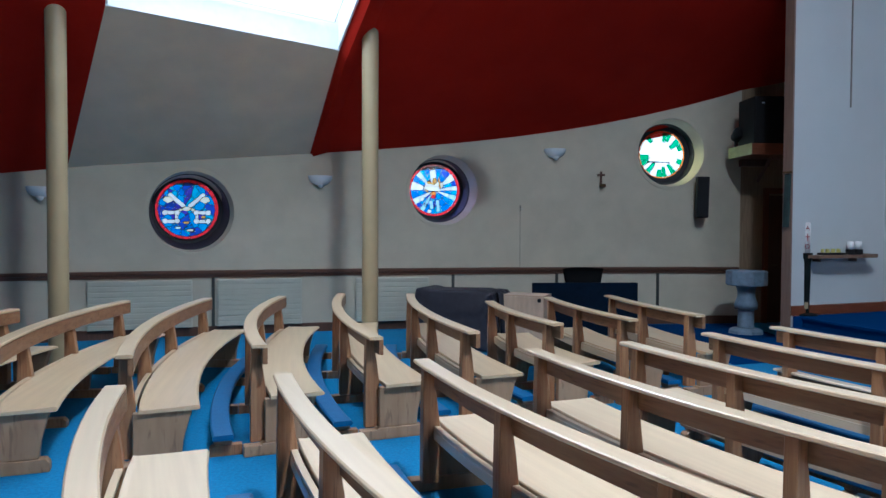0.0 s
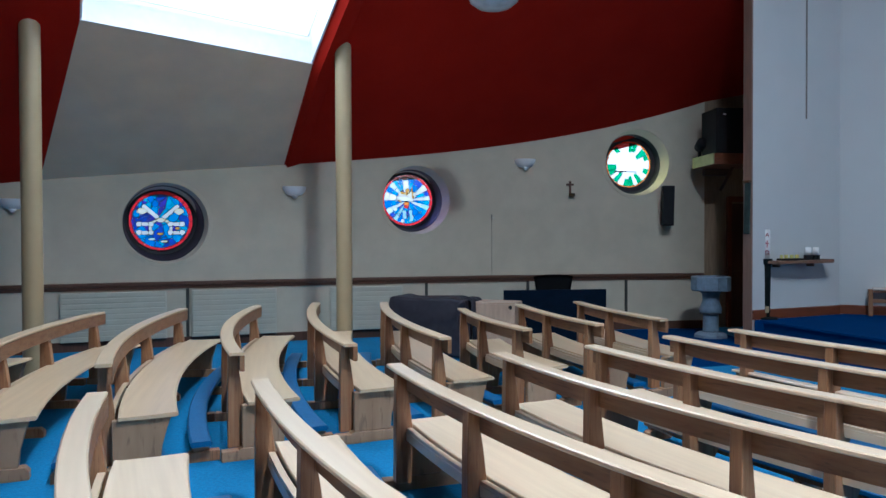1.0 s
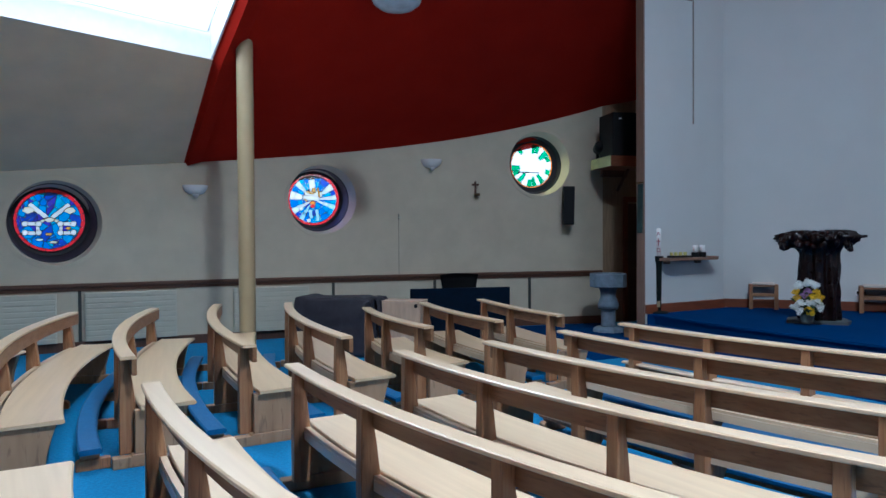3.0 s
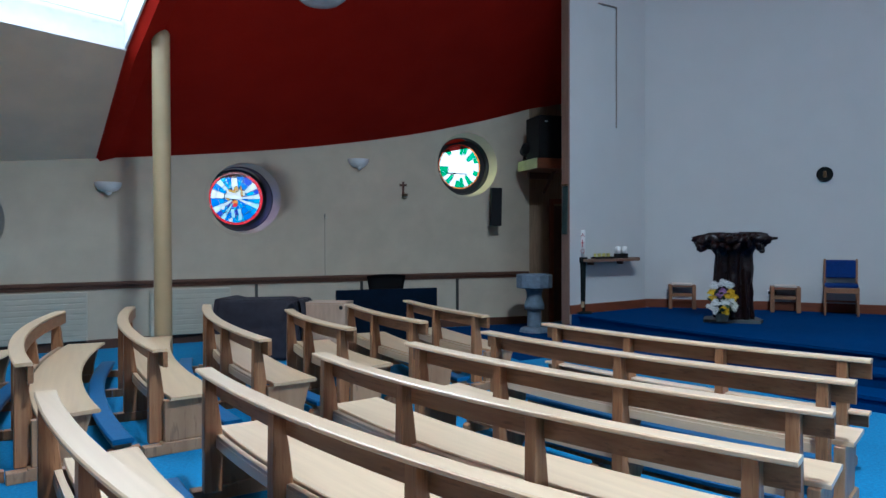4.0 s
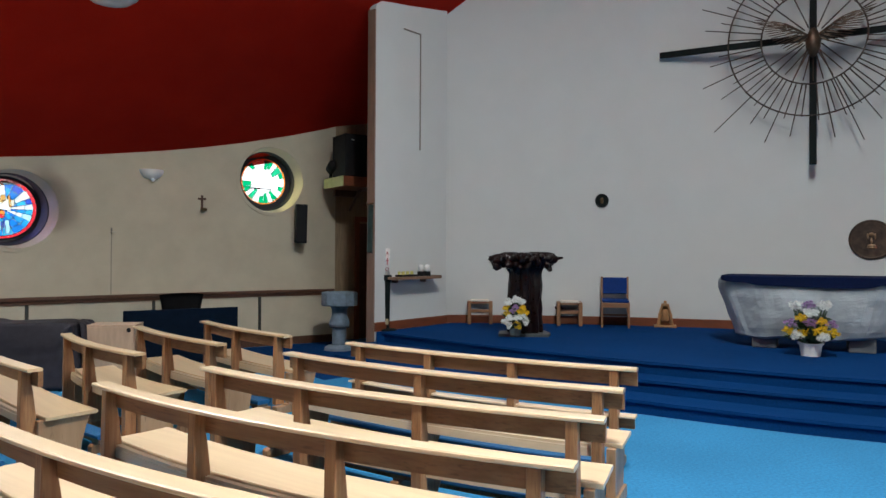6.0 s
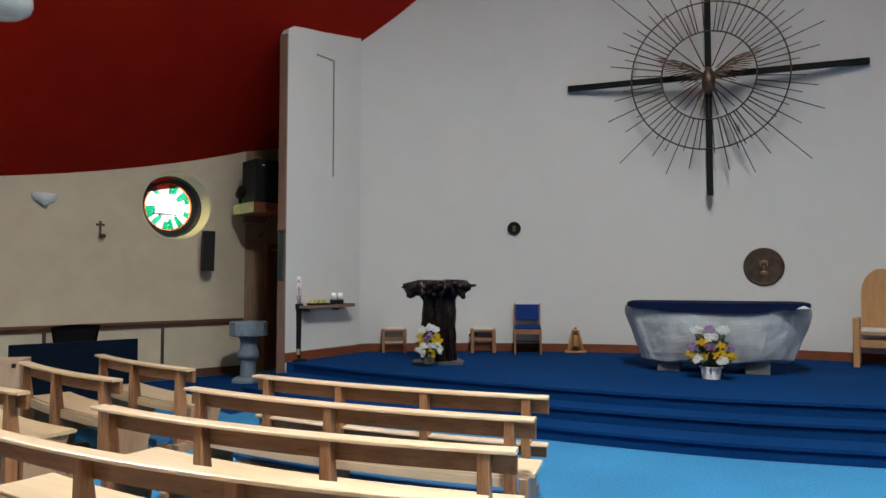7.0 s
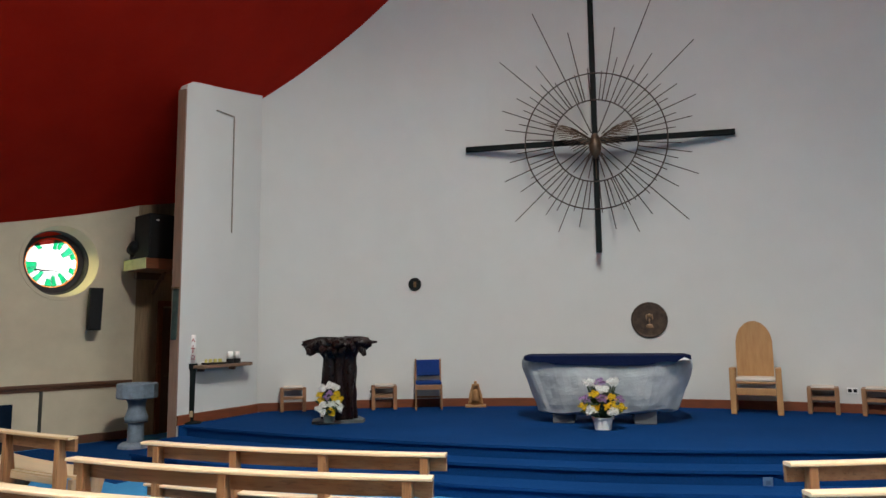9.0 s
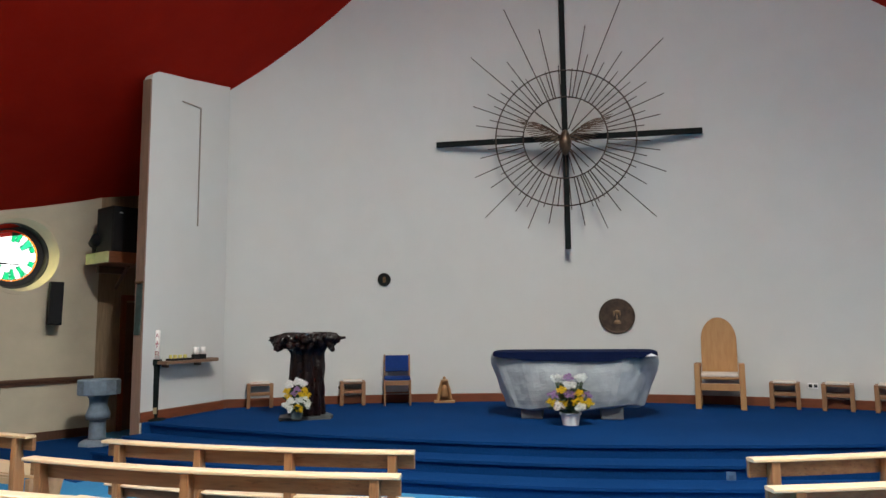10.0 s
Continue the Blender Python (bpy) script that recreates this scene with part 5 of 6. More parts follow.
part("seat", boxed((0.44, 0.44, 0.055), m @ Matrix.Translation((0, -0.02, 0.445)), 0.02), FABRIC_BLUE, ch, "blue fabric seat pad")
part("backrest", boxed((0.41, 0.045, 0.28), m @ Matrix.Translation((0, 0.205, 0.685)) @ Matrix.Rotation(-0.05, 4, 'X'), 0.018), FABRIC_BLUE, ch, "blue fabric back pad")

tx, ty = 15.26, 3.78
m = at(tx, ty, P_TOP, turned(tx, ty))
th = thing("president_chair", (tx, ty, P_TOP), "tall arched light oak armchair with a cream cushion", "chair")
arch = [(-0.27, 0.42)] + [(-0.27 + 0.0 * i, 0.42 + 0.33 * i / 3) for i in range(1, 3)] + [(0.27 * math.cos(math.pi - i * math.pi / 20), 1.05 + 0.37 * math.sin(i * math.pi / 20)) for i in range(21)] + [(0.27, 0.42)]
bm = bmesh.new()
a = [bm.verts.new(m @ Vector((u, 0.22, v))) for u, v in arch]
b = [bm.verts.new(m @ Vector((u, 0.265, v))) for u, v in arch]
bm.faces.new(a)
bm.faces.new(b[::-1])
for i in range(len(arch)):
    bm.faces.new((a[i], b[i], b[(i + 1) % len(arch)], a[(i + 1) % len(arch)]))
bmesh.ops.recalc_face_normals(bm, faces=bm.faces)
part("backrest", bm, PALE_OAK, th)
for s in (-0.325, 0.325):
    part("front_leg", boxed((0.085, 0.09, 0.70), m @ Matrix.Translation((s, -0.24, 0.35)), 0.008), PALE_OAK, th)
    part("back_leg", boxed((0.085, 0.09, 0.66), m @ Matrix.Translation((s, 0.24, 0.33)), 0.008), PALE_OAK, th)
    part("arm", boxed((0.09, 0.40, 0.06), m @ Matrix.Translation((s, 0.0, 0.665)), 0.01), PALE_OAK, th)
    part("side_rail", boxed((0.05, 0.39, 0.16), m @ Matrix.Translation((s, 0, 0.39)), 0.006), PALE_OAK, th)
part("front_rail", boxed((0.56, 0.05, 0.11), m @ Matrix.Translation((0, -0.24, 0.34)), 0.006), PALE_OAK, th)
part("seat_board", boxed((0.56, 0.44, 0.03), m @ Matrix.Translation((0, -0.02, 0.475)), 0.005), PALE_OAK, th)
part("cushion", boxed((0.555, 0.44, 0.06), m @ Matrix.Translation((0, -0.02, 0.522)), 0.022), CUSHION, th, "cream seat cushion")

kx, ky = 12.99, 7.70
m = at(kx, ky, P_TOP, turned(kx, ky))
bs_ = thing("bell_stand", (kx, ky, P_TOP), "small light wooden stand with sanctuary bells", "bell stand")
part("base", boxed((0.36, 0.22, 0.035), m @ Matrix.Translation((0, 0, 0.018)), 0.006), PALE_OAK, bs_)
bm = bmesh.new()
prof_b = [(-0.13, 0.036), (0.13, 0.036), (0.115, 0.20), (0.075, 0.33), (0.05, 0.36), (-0.05, 0.36), (-0.075, 0.33), (-0.115, 0.20)]
a = [bm.verts.new(m @ Vector((u, 0.02, v))) for u, v in prof_b]
b = [bm.verts.new(m @ Vector((u, 0.05, v))) for u, v in prof_b]
bm.faces.new(a)
bm.faces.new(b[::-1])
for i in range(8):
    bm.faces.new((a[i], b[i], b[(i + 1) % 8], a[(i + 1) % 8]))
bmesh.ops.recalc_face_normals(bm, faces=bm.faces)
part("back_board", bm, PALE_OAK, bs_)
for s in (-1, 1):
    part("side", boxed((0.035, 0.10, 0.34), m @ Matrix.Translation((s * 0.085, 0, 0.20)) @ Matrix.Rotation(-s * 0.22, 4, 'Y'), 0.006), PALE_OAK, bs_)
part("top", boxed((0.13, 0.11, 0.04), m @ Matrix.Translation((0, 0, 0.375)), 0.008), PALE_OAK, bs_)
part("knob", boxed((0.05, 0.05, 0.05), m @ Matrix.Translation((0, 0, 0.42)), 0.01), PALE_OAK, bs_)
part("bell", lathe([(0.0, 0.16), (0.035, 0.155), (0.05, 0.10), (0.07, -0.02), (0.065, -0.03), (0, -0.02)], m @ Vector((0, -0.055, 0.14)), 18), material("brass", (0.42, 0.22, 0.09), 0.5, metal=0.3), bs_, "dull brass bell", smooth=True)

# paschal candle on a dark stand
px, py = 8.52, 9.16
pc = thing("paschal_candle", (px, py, P_TOP), "tall white decorated candle on a dark iron stand", "candle")
part("stand", lathe([(0.0, 0.0), (0.15, 0.0), (0.15, 0.02), (0.04, 0.035), (0.045, 0.30), (0.05, 0.70), (0.055, 0.78), (0.075, 0.80), (0.075, 0.875), (0.0, 0.875)], (px, py, P_TOP), 24), IRON, pc, smooth=False)
part("shaft", lathe([(0.0, 0.0), (0.042, 0.0), (0.042, 0.41), (0.03, 0.425), (0.0, 0.42)], (px, py, P_TOP + 0.875), 22), material("candle_wax", (0.82, 0.80, 0.76), 0.45, vary=0.03), pc, "white wax candle", smooth=True)
part("plaque", boxed((0.05, 0.012, 0.09), at(px - 0.02, py - 0.05, P_TOP + 0.14)), CREAM_METAL, pc)
facing = Vector((4.2 - px, -1.2 - py)).normalized()
ct = math.atan2(facing.y, facing.x) + math.pi / 2
fm = at(px + facing.x * 0.044, py + facing.y * 0.044, P_TOP + 0.875, ct)
REDWAX = material("red_wax", (0.35, 0.02, 0.02), 0.5)
part("cross_mark", box(boxed((0.012, 0.006, 0.11), fm @ Matrix.Translation((0, 0, 0.215))), (0.055, 0.006, 0.012), fm @ Matrix.Translation((0, 0, 0.225))), REDWAX, pc, "dark red wax cross")


def letter(name, text, m, size, mat, parent):
    cu = bpy.data.curves.new(name, 'FONT')
    cu.body, cu.size, cu.extrude, cu.align_x = text, size, 0.002, 'CENTER'
    tmp = bpy.data.objects.new(name, cu)
    scene.collection.objects.link(tmp)
    bpy.context.view_layer.update()
    me = bpy.data.meshes.new_from_object(tmp.evaluated_get(bpy.context.evaluated_depsgraph_get()))
    bpy.data.objects.remove(tmp)
    bm = bmesh.new()
    bm.from_mesh(me)
    bmesh.ops.transform(bm, matrix=m, verts=bm.verts)
    part(name, bm, mat, parent)


UP = Matrix.Rotation(math.pi / 2, 4, 'X')
letter("alpha_mark", "A", fm @ Matrix.Translation((0, -0.004, 0.315)) @ UP, 0.085, REDWAX, pc)
letter("omega_mark", "\u03a9", fm @ Matrix.Translation((0, -0.004, 0.06)) @ UP, 0.085, REDWAX, pc)

# shelf on the return wall with its candles
SHELF_WOOD = material("dull_brown_wood", (0.20, 0.115, 0.07), 0.5, vary=0.12, scale=5, grain=(8, 1, 1), bump=0.05)
sf = thing("wall_shelf", (9.0, 9.3, 1.28), "narrow brown wooden shelf on the white return wall", "shelf")
part("board", boxed((1.12, 0.24, 0.045), pm @ Matrix.Translation((0.80, 1.275, 0.122)) @ Matrix.Rotation(math.pi / 2, 4, 'X'), 0.004), SHELF_WOOD, sf)
part("end_lip", boxed((0.02, 0.05, 0.24), pm @ Matrix.Translation((1.372, 1.283, 0.122)), 0.004), SHELF_WOOD, sf)
for s in (0.4, 1.1):
    part("bracket", boxed((0.03, 0.05, 0.12), pm @ Matrix.Translation((s, 1.226, 0.062)), 0.004), SHELF_WOOD, sf)
tr = thing("candle_tray", pm @ Vector((0.62, 1.293, 0.12)), "low dark tray of small yellow candles on the shelf", "candles")
part("tray", boxed((0.40, 0.035, 0.15), pm @ Matrix.Translation((0.62, 1.311, 0.12)), 0.006), BLACK, tr)
YEL = material("yellow_wax", (0.62, 0.55, 0.16), 0.5)
for i in range(7):
    part("candle", lathe([(0.0, 0.0), (0.022, 0.0), (0.022, 0.05), (0.0, 0.052)], pm @ Vector((0.46 + i * 0.053, 1.329, 0.10 + 0.03 * (i % 2))), 10), YEL, tr)
for s in (0.98, 1.14):
    gl = thing("glass_candle", pm @ Vector((s, 1.293, 0.12)), "white candle in a dark holder on the shelf", "candle", "shelf candles")
    part("holder", lathe([(0.0, 0.0), (0.055, 0.0), (0.06, 0.075), (0.05, 0.08), (0.0, 0.07)], pm @ Vector((s, 1.293, 0.12)), 18), BLACK, gl)
    part("wax", lathe([(0.0, 0.0), (0.042, 0.0), (0.042, 0.11), (0.0, 0.115)], pm @ Vector((s, 1.373, 0.12)), 18), bpy.data.materials["candle_wax"], gl, smooth=True)

# font
fx, fy = 8.17, 10.45
fo = thing("baptismal_font", (fx, fy, 0.005), "blue-grey painted stone baptismal font on a turned pedestal", "font")
part("bowl", lathe([(0.0, 0.77), (0.30, 0.765), (0.315, 0.78), (0.315, 0.985), (0.30, 1.0), (0.25, 1.0), (0.22, 0.93), (0.0, 0.90)], (fx, fy, 0), 12), CONCRETE, fo)
part("pedestal", lathe([(0.0, 0.095), (0.135, 0.095), (0.125, 0.12), (0.120, 0.36), (0.125, 0.39), (0.165, 0.41), (0.178, 0.46), (0.165, 0.50), (0.13, 0.60), (0.135, 0.70), (0.17, 0.765), (0.0, 0.765)], (fx, fy, 0), 28), CONCRETE, fo, smooth=True)
part("collar", lathe([(0.124, 0.385), (0.172, 0.388), (0.176, 0.40), (0.165, 0.409)], (fx, fy, 0), 28), material("dark_joint", (0.05, 0.06, 0.075), 0.7), fo)
part("plinth", lathe([(0.0, 0.005), (0.27, 0.005), (0.265, 0.05), (0.20, 0.085), (0.15, 0.0945), (0.0, 0.0945)], (fx, fy, 0), 8), CONCRETE, fo)

# wall plaques
f = apse_frame(52.18, 0, 2.61)
md_ = thing("round_plaque", f.translation, "small round dark bronze plaque on the white wall", "plaque")
axm = f.to_3x3().to_4x4()
part("disc", lathe([(0.0, 0.0), (0.105, 0.0), (0.118, 0.02), (0.11, 0.045), (0.095, 0.035), (0.0, 0.03)], f @ Vector((0, 0, 0.002)), 28, axis=axm), IRON, md_)
part("relief", boxed((0.05, 0.10, 0.02), f @ Matrix.Translation((0.0, -0.005, 0.042)), 0.008), BRONZE, md_)
f = apse_frame(31.58, 0, 1.92)
axm = f.to_3x3().to_4x4()
di = thing("bronze_medallion", f.translation, "large round bronze relief medallion on the white wall", "medallion")
part("disc", lathe([(0.0, 0.0), (0.295, 0.0), (0.307, 0.015), (0.302, 0.035), (0.285, 0.038), (0.27, 0.03), (0.0, 0.026)], f @ Vector((0, 0, 0.002)), 48, axis=axm), material("dark_brown_bronze", (0.085, 0.055, 0.038), 0.5, metal=0.5, vary=0.3, scale=10, bump=0.5, bump_scale=30), di)
rl = bmesh.new()
for u, v, w, h in ((0.0, 0.075, 0.042, 0.035), (-0.05, 0.045, 0.013, 0.055), (0.05, 0.045, 0.013, 0.055), (0.0, -0.02, 0.014, 0.05), (0.0, -0.10, 0.062, 0.034), (0.0, -0.125, 0.07, 0.02)):
    bmesh.ops.create_icosphere(rl, subdivisions=2, radius=1, matrix=f @ Matrix.Translation((u, v, 0.028)) @ Matrix.Diagonal((w, h, 0.018, 1)))
part("relief", rl, material("polished_bronze", (0.32, 0.21, 0.12), 0.4, metal=0.6, vary=0.2, scale=14, bump=0.2), di, "polished raised relief shapes", smooth=True)

# hanging cross with sunburst and bird
xc = apse(35.59, -0.30)
f = Matrix(((math.sin(AXIS), 0, -math.cos(AXIS), xc.x), (-math.cos(AXIS), 0, -math.sin(AXIS), xc.y), (0, 1, 0, 5.065), (0, 0, 0, 1)))
xr = thing("sunburst_cross", f.translation, "large dark green iron cross with a bronze sunburst of rods", "cross")
part("upright", boxed((0.10, 5.1, 0.075), f @ Matrix.Translation((0, 0.57, 0)), 0.008), IRON, xr)
part("arm", boxed((2.26, 0.095, 0.07), f @ Matrix.Translation((-1.185, 0, 0.0)), 0.008), IRON, xr)
part("arm", boxed((2.26, 0.095, 0.07), f @ Matrix.Translation((1.185, 0, 0.0)), 0.008), IRON, xr)
for sx, sy in ((-2.2, 0.0), (2.2, 0.0), (0, -1.85), (0, 2.9)):
    rod_len = -(math.sqrt(APSE_R ** 2 - sx * sx) - (APSE_R - 0.30))
    part("wall_fixing", rod(bmesh.new(), f @ Vector((sx, sy, -0.03)), f @ Vector((sx, sy, rod_len + 0.003)), 0.018, 8), IRON, xr)
for rr in (0.735, 1.225):
    bm = bmesh.new()
    n = 72
    for i in range(n):
        a0, a1 = i * math.tau / n, (i + 1) * math.tau / n
        rod(bm, f @ Vector((rr * math.cos(a0), rr * math.sin(a0), 0.05)), f @ Vector((rr * math.cos(a1), rr * math.sin(a1), 0.05)), 0.0125, 6)
    part("ring", bm, ROD, xr, "round bronze hoop")
RAYS = [(112.9, 2.67), (101.4, 2.07), (78.6, 2.08), (67.1, 2.73), (44.1, 2.42), (55.5, 1.82), (50.2, 1.48), (73.6, 1.55), (32.7, 1.69), (39.1, 1.48), (61.5, 1.5), (22.0, 1.85), (28.0, 1.42), (11.1, 1.67),
        (16.2, 1.44), (6.1, 1.37), (-5.4, 1.45), (-11.0, 1.64), (-16.3, 1.44), (-22.3, 1.83), (-33.4, 1.63), (-44.4, 2.1), (-55.9, 1.63), (-67.4, 1.78), (-79.3, 1.61), (136.1, 2.3), (124.3, 1.77), (129.8, 1.44),
        (147, 1.62), (141.6, 1.43), (157.6, 1.76), (152.4, 1.4), (163.3, 1.39), (168.9, 1.61), (191.1, 1.54), (186.0, 1.38), (201.8, 1.74), (212.4, 1.58), (223.8, 1.99), (235.1, 1.57), (240.0, 1.4), (246.8, 1.74), (258.1, 1.56)]
LONG = (0, 3, 4, 11, 19, 21, 23, 25, 30, 37, 38, 41)          # these start at the hub
angles = [a % 360 for a, _ in RAYS]
for i in range(66):
    a = i * 5.45 + 1.0
    if all(min(abs(a - b), 360 - abs(a - b)) > 2.6 for b in angles + [0, 90, 180, 270]):
        RAYS.append((a, 1.24 + 0.09 * ((i * 7) % 4) / 3))
        angles.append(a)
for i, (deg, far) in enumerate(RAYS):
    a = radians(deg)
    near = 0.16 if i in LONG else 0.725
    part("ray", rod(bmesh.new(), f @ Vector((near * math.cos(a), near * math.sin(a), 0.03)), f @ Vector((far * math.cos(a), far * math.sin(a), 0.03)), 0.0112, 6, 0.008), ROD, xr)
dv = bmesh.new()
# bird: body, tail fan and two raised wings
rows = []
for k, (v, r) in enumerate(((0.09, 0.02), (0.06, 0.055), (-0.01, 0.085), (-0.11, 0.11), (-0.22, 0.10), (-0.31, 0.065), (-0.36, 0.02))):
    rows.append([f @ Vector((r * math.cos(t), v, 0.20 + r * 0.9 * math.sin(t))) for t in [i * math.tau / 16 for i in range(16)]])
loft(rows, dv)
DOVE = material("worn_bronze", (0.105, 0.068, 0.042), 0.40, metal=0.55, vary=0.35, scale=14, bump=0.5, bump_scale=40, second=(0.045, 0.028, 0.018))
part("bird_body", dv, DOVE, xr, "worn bronze bird body", smooth=True)
def feather(p0, tip, w, bow):
    """A thin blade from p0 to its tip, bowed forward, with a rounded end."""
    bm = bmesh.new()
    d = (tip - p0).normalized()
    nn = d.cross(Vector((0, 0, 1))).normalized()
    lo, hi = [], []
    for side in (1, -1):
        for q in (range(7) if side == 1 else range(6, -1, -1)):
            k = q / 6
            half = w * (0.45 + 0.75 * k) * (1 - max(0.0, k - 0.72) ** 2 * 9)
            c = p0 + (tip - p0) * k + Vector((0, 0, bow * math.sin(k * math.pi))) + nn * half * side
            lo.append(bm.verts.new(f @ c))
            hi.append(bm.verts.new(f @ (c + Vector((0, 0, 0.008)))))
    n = len(lo)
    bm.faces.new(lo[::-1])
    bm.faces.new(hi)
    for q in range(n):
        bm.faces.new((lo[q], lo[(q + 1) % n], hi[(q + 1) % n], hi[q]))
    bmesh.ops.recalc_face_normals(bm, faces=bm.faces)
    return bm


# each wing: a raised leading edge with long feathers fanned out below it and short coverts over their roots
for s in (-1, 1):
    edge_pts = [Vector((s * x, y, z)) for x, y, z in ((0.05, -0.04, 0.21), (0.16, 0.03, 0.25), (0.28, 0.11, 0.27), (0.40, 0.19, 0.26))]
    bm = bmesh.new()
    for a, b in zip(edge_pts, edge_pts[1:]):
        rod(bm, f @ a, f @ b, 0.022, 8, 0.018)
    part("wing_edge", bm, DOVE, xr, smooth=True)
    for i in range(15):
        u = i / 14
        a = radians(17 - 40 * u)
        L = 0.44 - 0.08 * u
        root_p = edge_pts[3].lerp(edge_pts[0], u) + Vector((0, -0.02, -0.02))
        tip = root_p + Vector((s * L * math.cos(a), L * math.sin(a), 0.06 - 0.10 * u))
        part("wing_feather", feather(root_p, tip, 0.0085, 0.03), DOVE, xr)
    for i in range(8):
        u = i / 7
        a = radians(14 - 50 * u)
        root_p = edge_pts[3].lerp(edge_pts[0], u) + Vector((0, 0.0, 0.012))
        tip = root_p + Vector((s * 0.20 * math.cos(a), 0.20 * math.sin(a), 0.02))
        part("wing_covert", feather(root_p, tip, 0.013, 0.015), DOVE, xr)
for i in range(7):
    a = radians(-90 + (i - 3) * 13)
    bm = rod(bmesh.new(), f @ Vector((0.03 * (i - 3) * 0.5, -0.2, 0.17)), f @ Vector((0.62 * math.cos(a), -0.08 + 0.62 * math.sin(a), 0.10)), 0.012, 6, 0.009)
    part("tail_feather", bm, DOVE, xr)


# sockets
def socket(m, label, plate=WHITE):
    root = thing("power_socket", m.translation, label, "socket", "sockets")
    part("plate", boxed((0.146, 0.086, 0.010), m @ Matrix.Translation((0, 0, 0.006)), 0.003), plate, root)
    for s in (-0.036, 0.036):
        part("insert", boxed((0.05, 0.05, 0.006), m @ Matrix.Translation((s, 0, 0.0125)), 0.002), BLACK, root)


socket(apse_frame(16.62, 0, 0.785), "double power socket on the white wall")
socket(apse_frame(55.9, 0, P_TOP + 0.28), "double power socket on the white wall")
sy_ = 1.98
fx_ = edge(sy_, 0.27)
slope_t = (Vector((edge(sy_ - 0.1, 0.27), sy_ - 0.1)) - Vector((edge(sy_ + 0.1, 0.27), sy_ + 0.1))).normalized()
so = Matrix(((slope_t.x, 0, slope_t.y, fx_), (slope_t.y, 0, -slope_t.x, sy_), (0, 1, 0, 0.225), (0, 0, 0, 1)))
fs = thing("floor_socket", so.translation, "small grey-blue single socket in the blue step riser", "socket")
part("plate", boxed((0.092, 0.086, 0.010), so @ Matrix.Translation((0, 0, 0.006)), 0.003), material("grey_blue_plastic", (0.07, 0.13, 0.23), 0.5), fs)
part("insert", boxed((0.045, 0.040, 0.006), so @ Matrix.Translation((0, -0.008, 0.0125)), 0.002), material("dull_blue_plastic", (0.045, 0.085, 0.16), 0.6), fs)

# ---------------------------------------------------------------- music corner by the window wall
# console under a dark cloth
gx, gy, gt = 3.69, 8.85, radians(-18)
m = at(gx, gy, 0, gt)
og = thing("covered_console", (gx, gy, 0), "keyboard console hidden under a dark grey cloth", "console")
DRAPE = ((0.02, 0.63, 0.36, 0.06), (0.25, 0.61, 0.34, 0.05), (0.5, 0.595, 0.33, 0.035), (0.72, 0.585, 0.31, 0.014), (0.785, 0.58, 0.30, 0.005), (0.803, 0.57, 0.29, 0.0), (0.806, 0.40, 0.18, 0.004))
secs = []
for z in [0.02 + 0.0475 * i for i in range(16)] + [0.76, 0.785, 0.803, 0.806]:
    gxw, gyw, wob = (float(np.interp(z, [r[0] for r in DRAPE], [r[j] for r in DRAPE])) for j in (1, 2, 3))
    row = []
    for i in range(144):
        t = i * math.tau / 144
        x = gxw * math.copysign(abs(math.cos(t)) ** 0.16, math.cos(t))
        y = gyw * math.copysign(abs(math.sin(t)) ** 0.16, math.sin(t))
        k = 1 + wob * math.sin(t * 13 + 1.2 * math.sin(t * 3)) + wob * 0.5 * math.sin(t * 5)
        # pulled folds fall slantwise from the front corner
        pull = sum(h * math.exp(-((x - 0.56 + (0.80 - z) * c) / 0.035) ** 2) for c, h in ((0.35, 0.035), (0.75, 0.045), (1.25, 0.025))) if y < 0 and z < 0.79 else 0.0
        row.append(m @ Vector((x * k, y * k - pull, z + (0.012 * math.sin(x * 9) + 0.008 * math.sin(x * 23) if z > 0.78 else 0.0))))
    secs.append(row)
part("cloth", loft(secs), SLATE_CLOTH, og, smooth=True)
# a loose corner of the cloth hangs in folds over its end
for i, (u, w, h) in enumerate(((-0.16, 0.16, 0.60), (0.0, 0.20, 0.70), (0.16, 0.15, 0.52))):
    rows = []
    for z, k in ((0.814, 0.2), (0.803, 0.9), (0.77, 1.0), (0.80 - h * 0.5, 0.85), (0.80 - h, 0.35)):
        out_x = 0.585 + 0.05 * (0.81 - z) + (0.03 if z < 0.79 else 0.0)
        rows.append([m @ Vector((out_x + dx - (0.10 if z > 0.81 else 0), u + w * 0.5 * k * dy, z)) for dx, dy in ((0, -1), (0.03, -0.5), (0.045, 0), (0.03, 0.5), (0, 1), (-0.02, 0))])
    part("cloth_fold", loft(rows), SLATE_CLOTH, og, smooth=True)
# light wooden box desk with a round hole
bx2, by2 = 4.57, 8.62
m = at(bx2, by2, 0, radians(-20))
PINK_WOOD = material("pale_pink_wood", (0.50, 0.35, 0.24), 0.5, vary=0.08, scale=5, grain=(5, 5, 1), bump=0.04)
bo = thing("wooden_desk_box", (bx2, by2, 0), "light wooden box desk with a dark round hole", "desk")
part("carcass", boxed((0.62, 0.40, 0.74), m @ Matrix.Translation((0, 0, 0.37)), 0.01), PINK_WOOD, bo)
part("top", boxed((0.62, 0.40, 0.022), m @ Matrix.Translation((0, 0, 0.752)), 0.006), PINK_WOOD, bo)
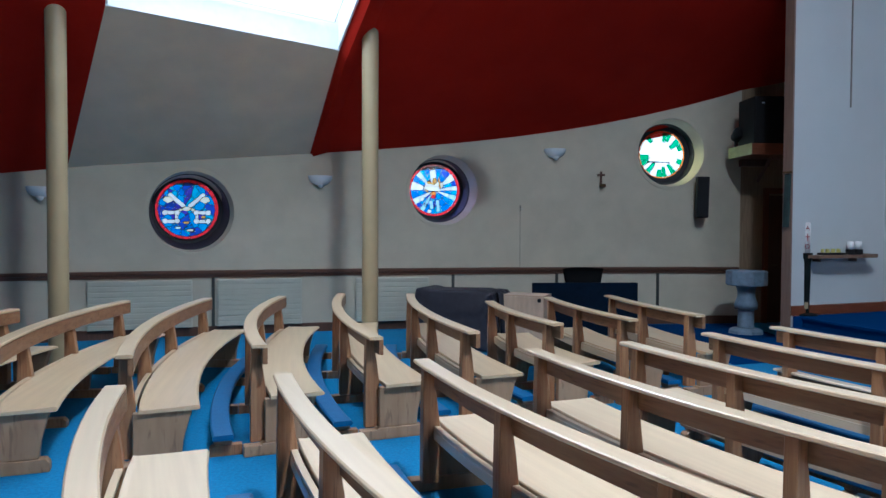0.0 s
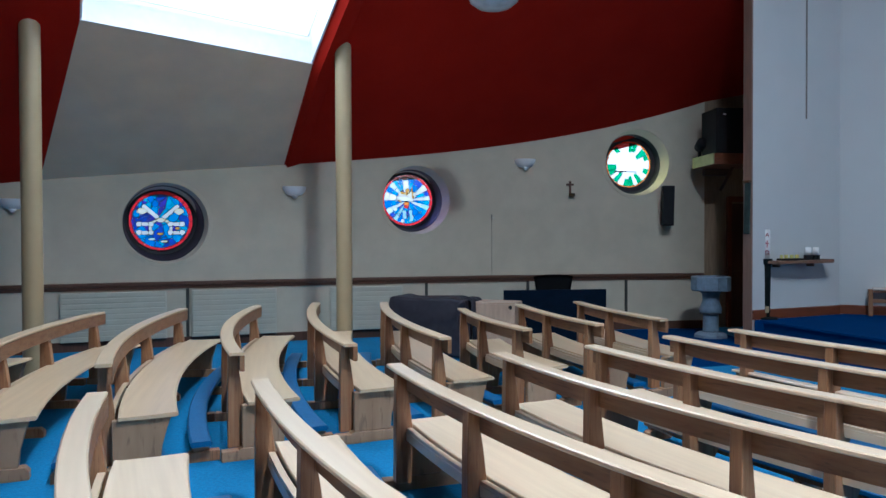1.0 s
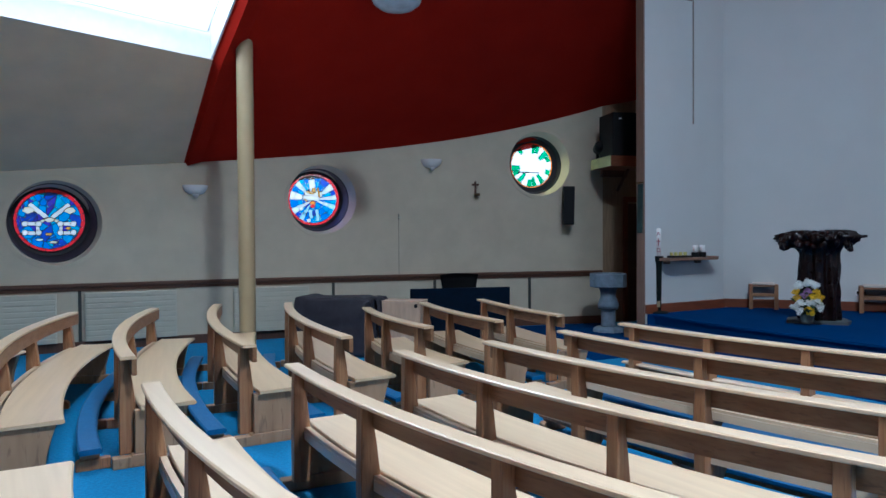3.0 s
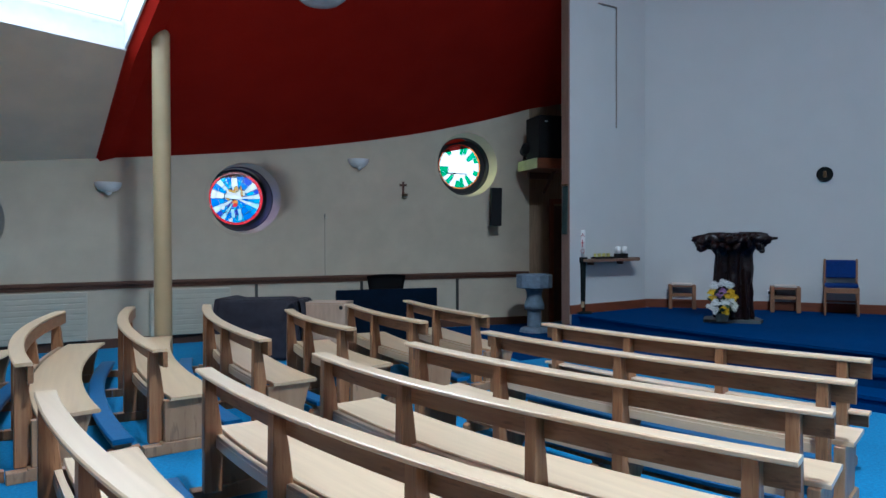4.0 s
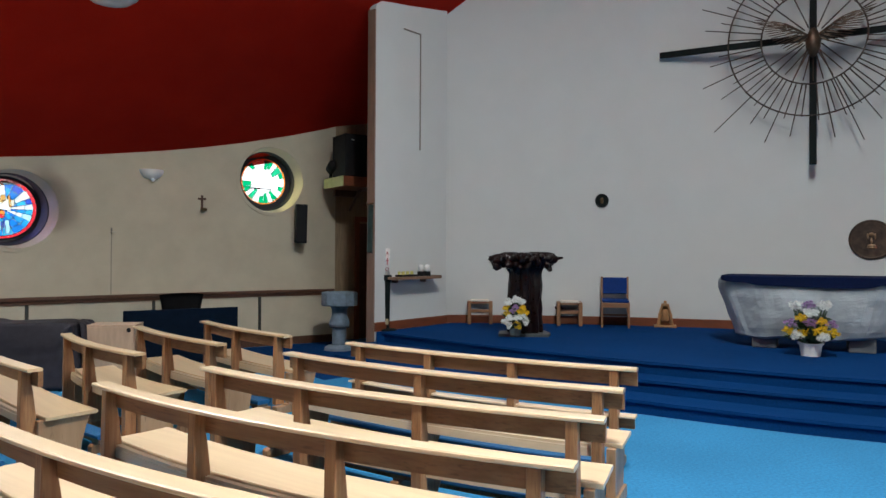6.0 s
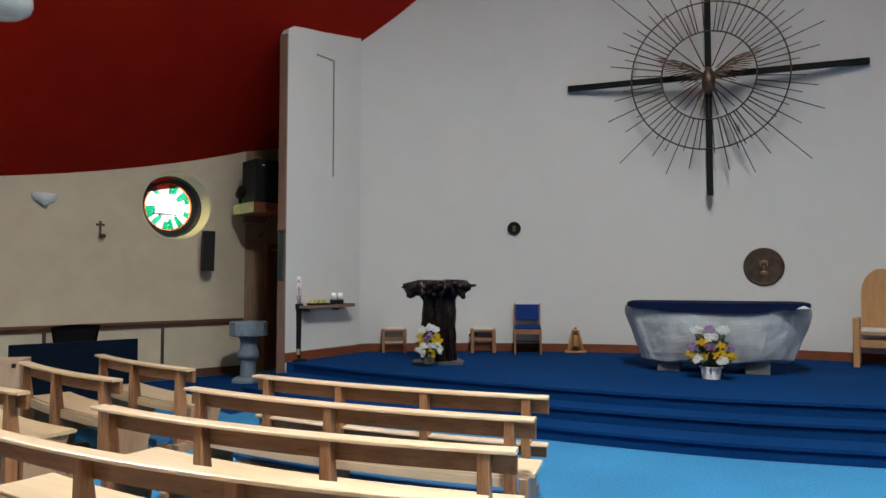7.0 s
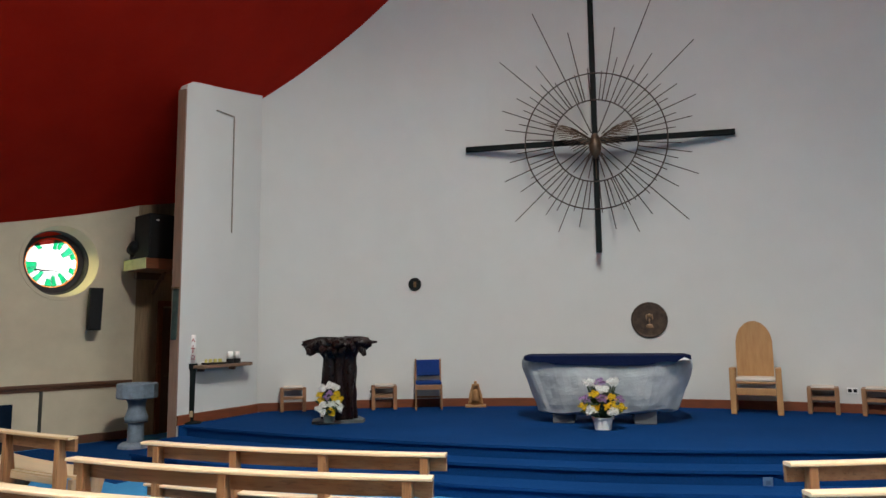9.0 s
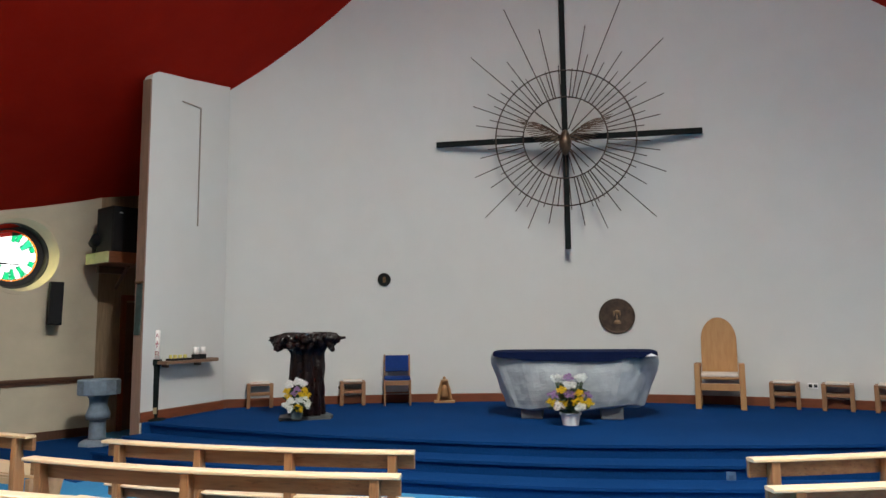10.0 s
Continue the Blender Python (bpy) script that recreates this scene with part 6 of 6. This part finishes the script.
part("hole", lathe([(0.0, 0.0), (0.028, 0.0), (0.028, 0.004), (0.0, 0.004)], m @ Vector((0.25, -0.2035, 0.70)), 16, axis=Matrix.Rotation(math.pi / 2, 4, 'X')), BLACK, bo, "dark round finger hole")
# navy screen
sxx, syy = 5.53, 9.72
m = at(sxx, syy, 0, radians(8))
sc = thing("navy_screen", (sxx, syy, 0), "low navy blue fabric-covered screen panel", "screen")
part("panel", boxed((1.62, 0.05, 0.80), m @ Matrix.Translation((0, 0, 0.44)), 0.012), NAVY, sc)
for s in (-0.7, 0.7):
    part("foot", boxed((0.05, 0.36, 0.04), m @ Matrix.Translation((s, 0, 0.02)), 0.006), BLACK, sc)
# black office chair behind it
ox, oy = 5.62, 10.15
m = at(ox, oy, 0, radians(190))
oc = thing("office_chair", (ox, oy, 0), "black office chair with a curved backrest behind the screen", "chair")
bmq = bmesh.new()
rows = []
for j in range(7):
    z = 0.56 + j * 0.076
    w = 0.25 + 0.085 * (j / 6)
    rows.append([m @ Vector((w * u, -0.20 - 0.06 * (1 - u * u), z + 0.02 * (1 - u * u) * (j / 6))) for u in np.linspace(-1, 1, 13)])
vs = [[bmq.verts.new(p) for p in r] for r in rows]
for a, b in zip(vs, vs[1:]):
    for i in range(12):
        bmq.faces.new((a[i], a[i + 1], b[i + 1], b[i]))
bmesh.ops.solidify(bmq, geom=bmq.faces[:], thickness=0.05)
bmesh.ops.recalc_face_normals(bmq, faces=bmq.faces)
part("backrest", bmq, BLACK, oc, smooth=True)
part("seat", boxed((0.48, 0.46, 0.08), m @ Matrix.Translation((0, 0.03, 0.48)), 0.03), BLACK, oc)
part("spine", boxed((0.06, 0.03, 0.36), m @ Matrix.Translation((0, -0.24, 0.55)), 0.006), BLACK, oc)
part("column", rod(bmesh.new(), (ox, oy, 0.10), (ox, oy, 0.45), 0.03), BLACK, oc)
for i in range(5):
    a = i * math.tau / 5
    g = part("base_arm", rod(bmesh.new(), (ox, oy, 0.11), (ox + 0.28 * math.cos(a), oy + 0.28 * math.sin(a), 0.08), 0.02), BLACK, oc)
    part("castor", lathe([(0.0, 0.0), (0.03, 0.0), (0.03, 0.05), (0.0, 0.05)], (ox + 0.28 * math.cos(a), oy + 0.28 * math.sin(a), 0.0), 10), BLACK, g)
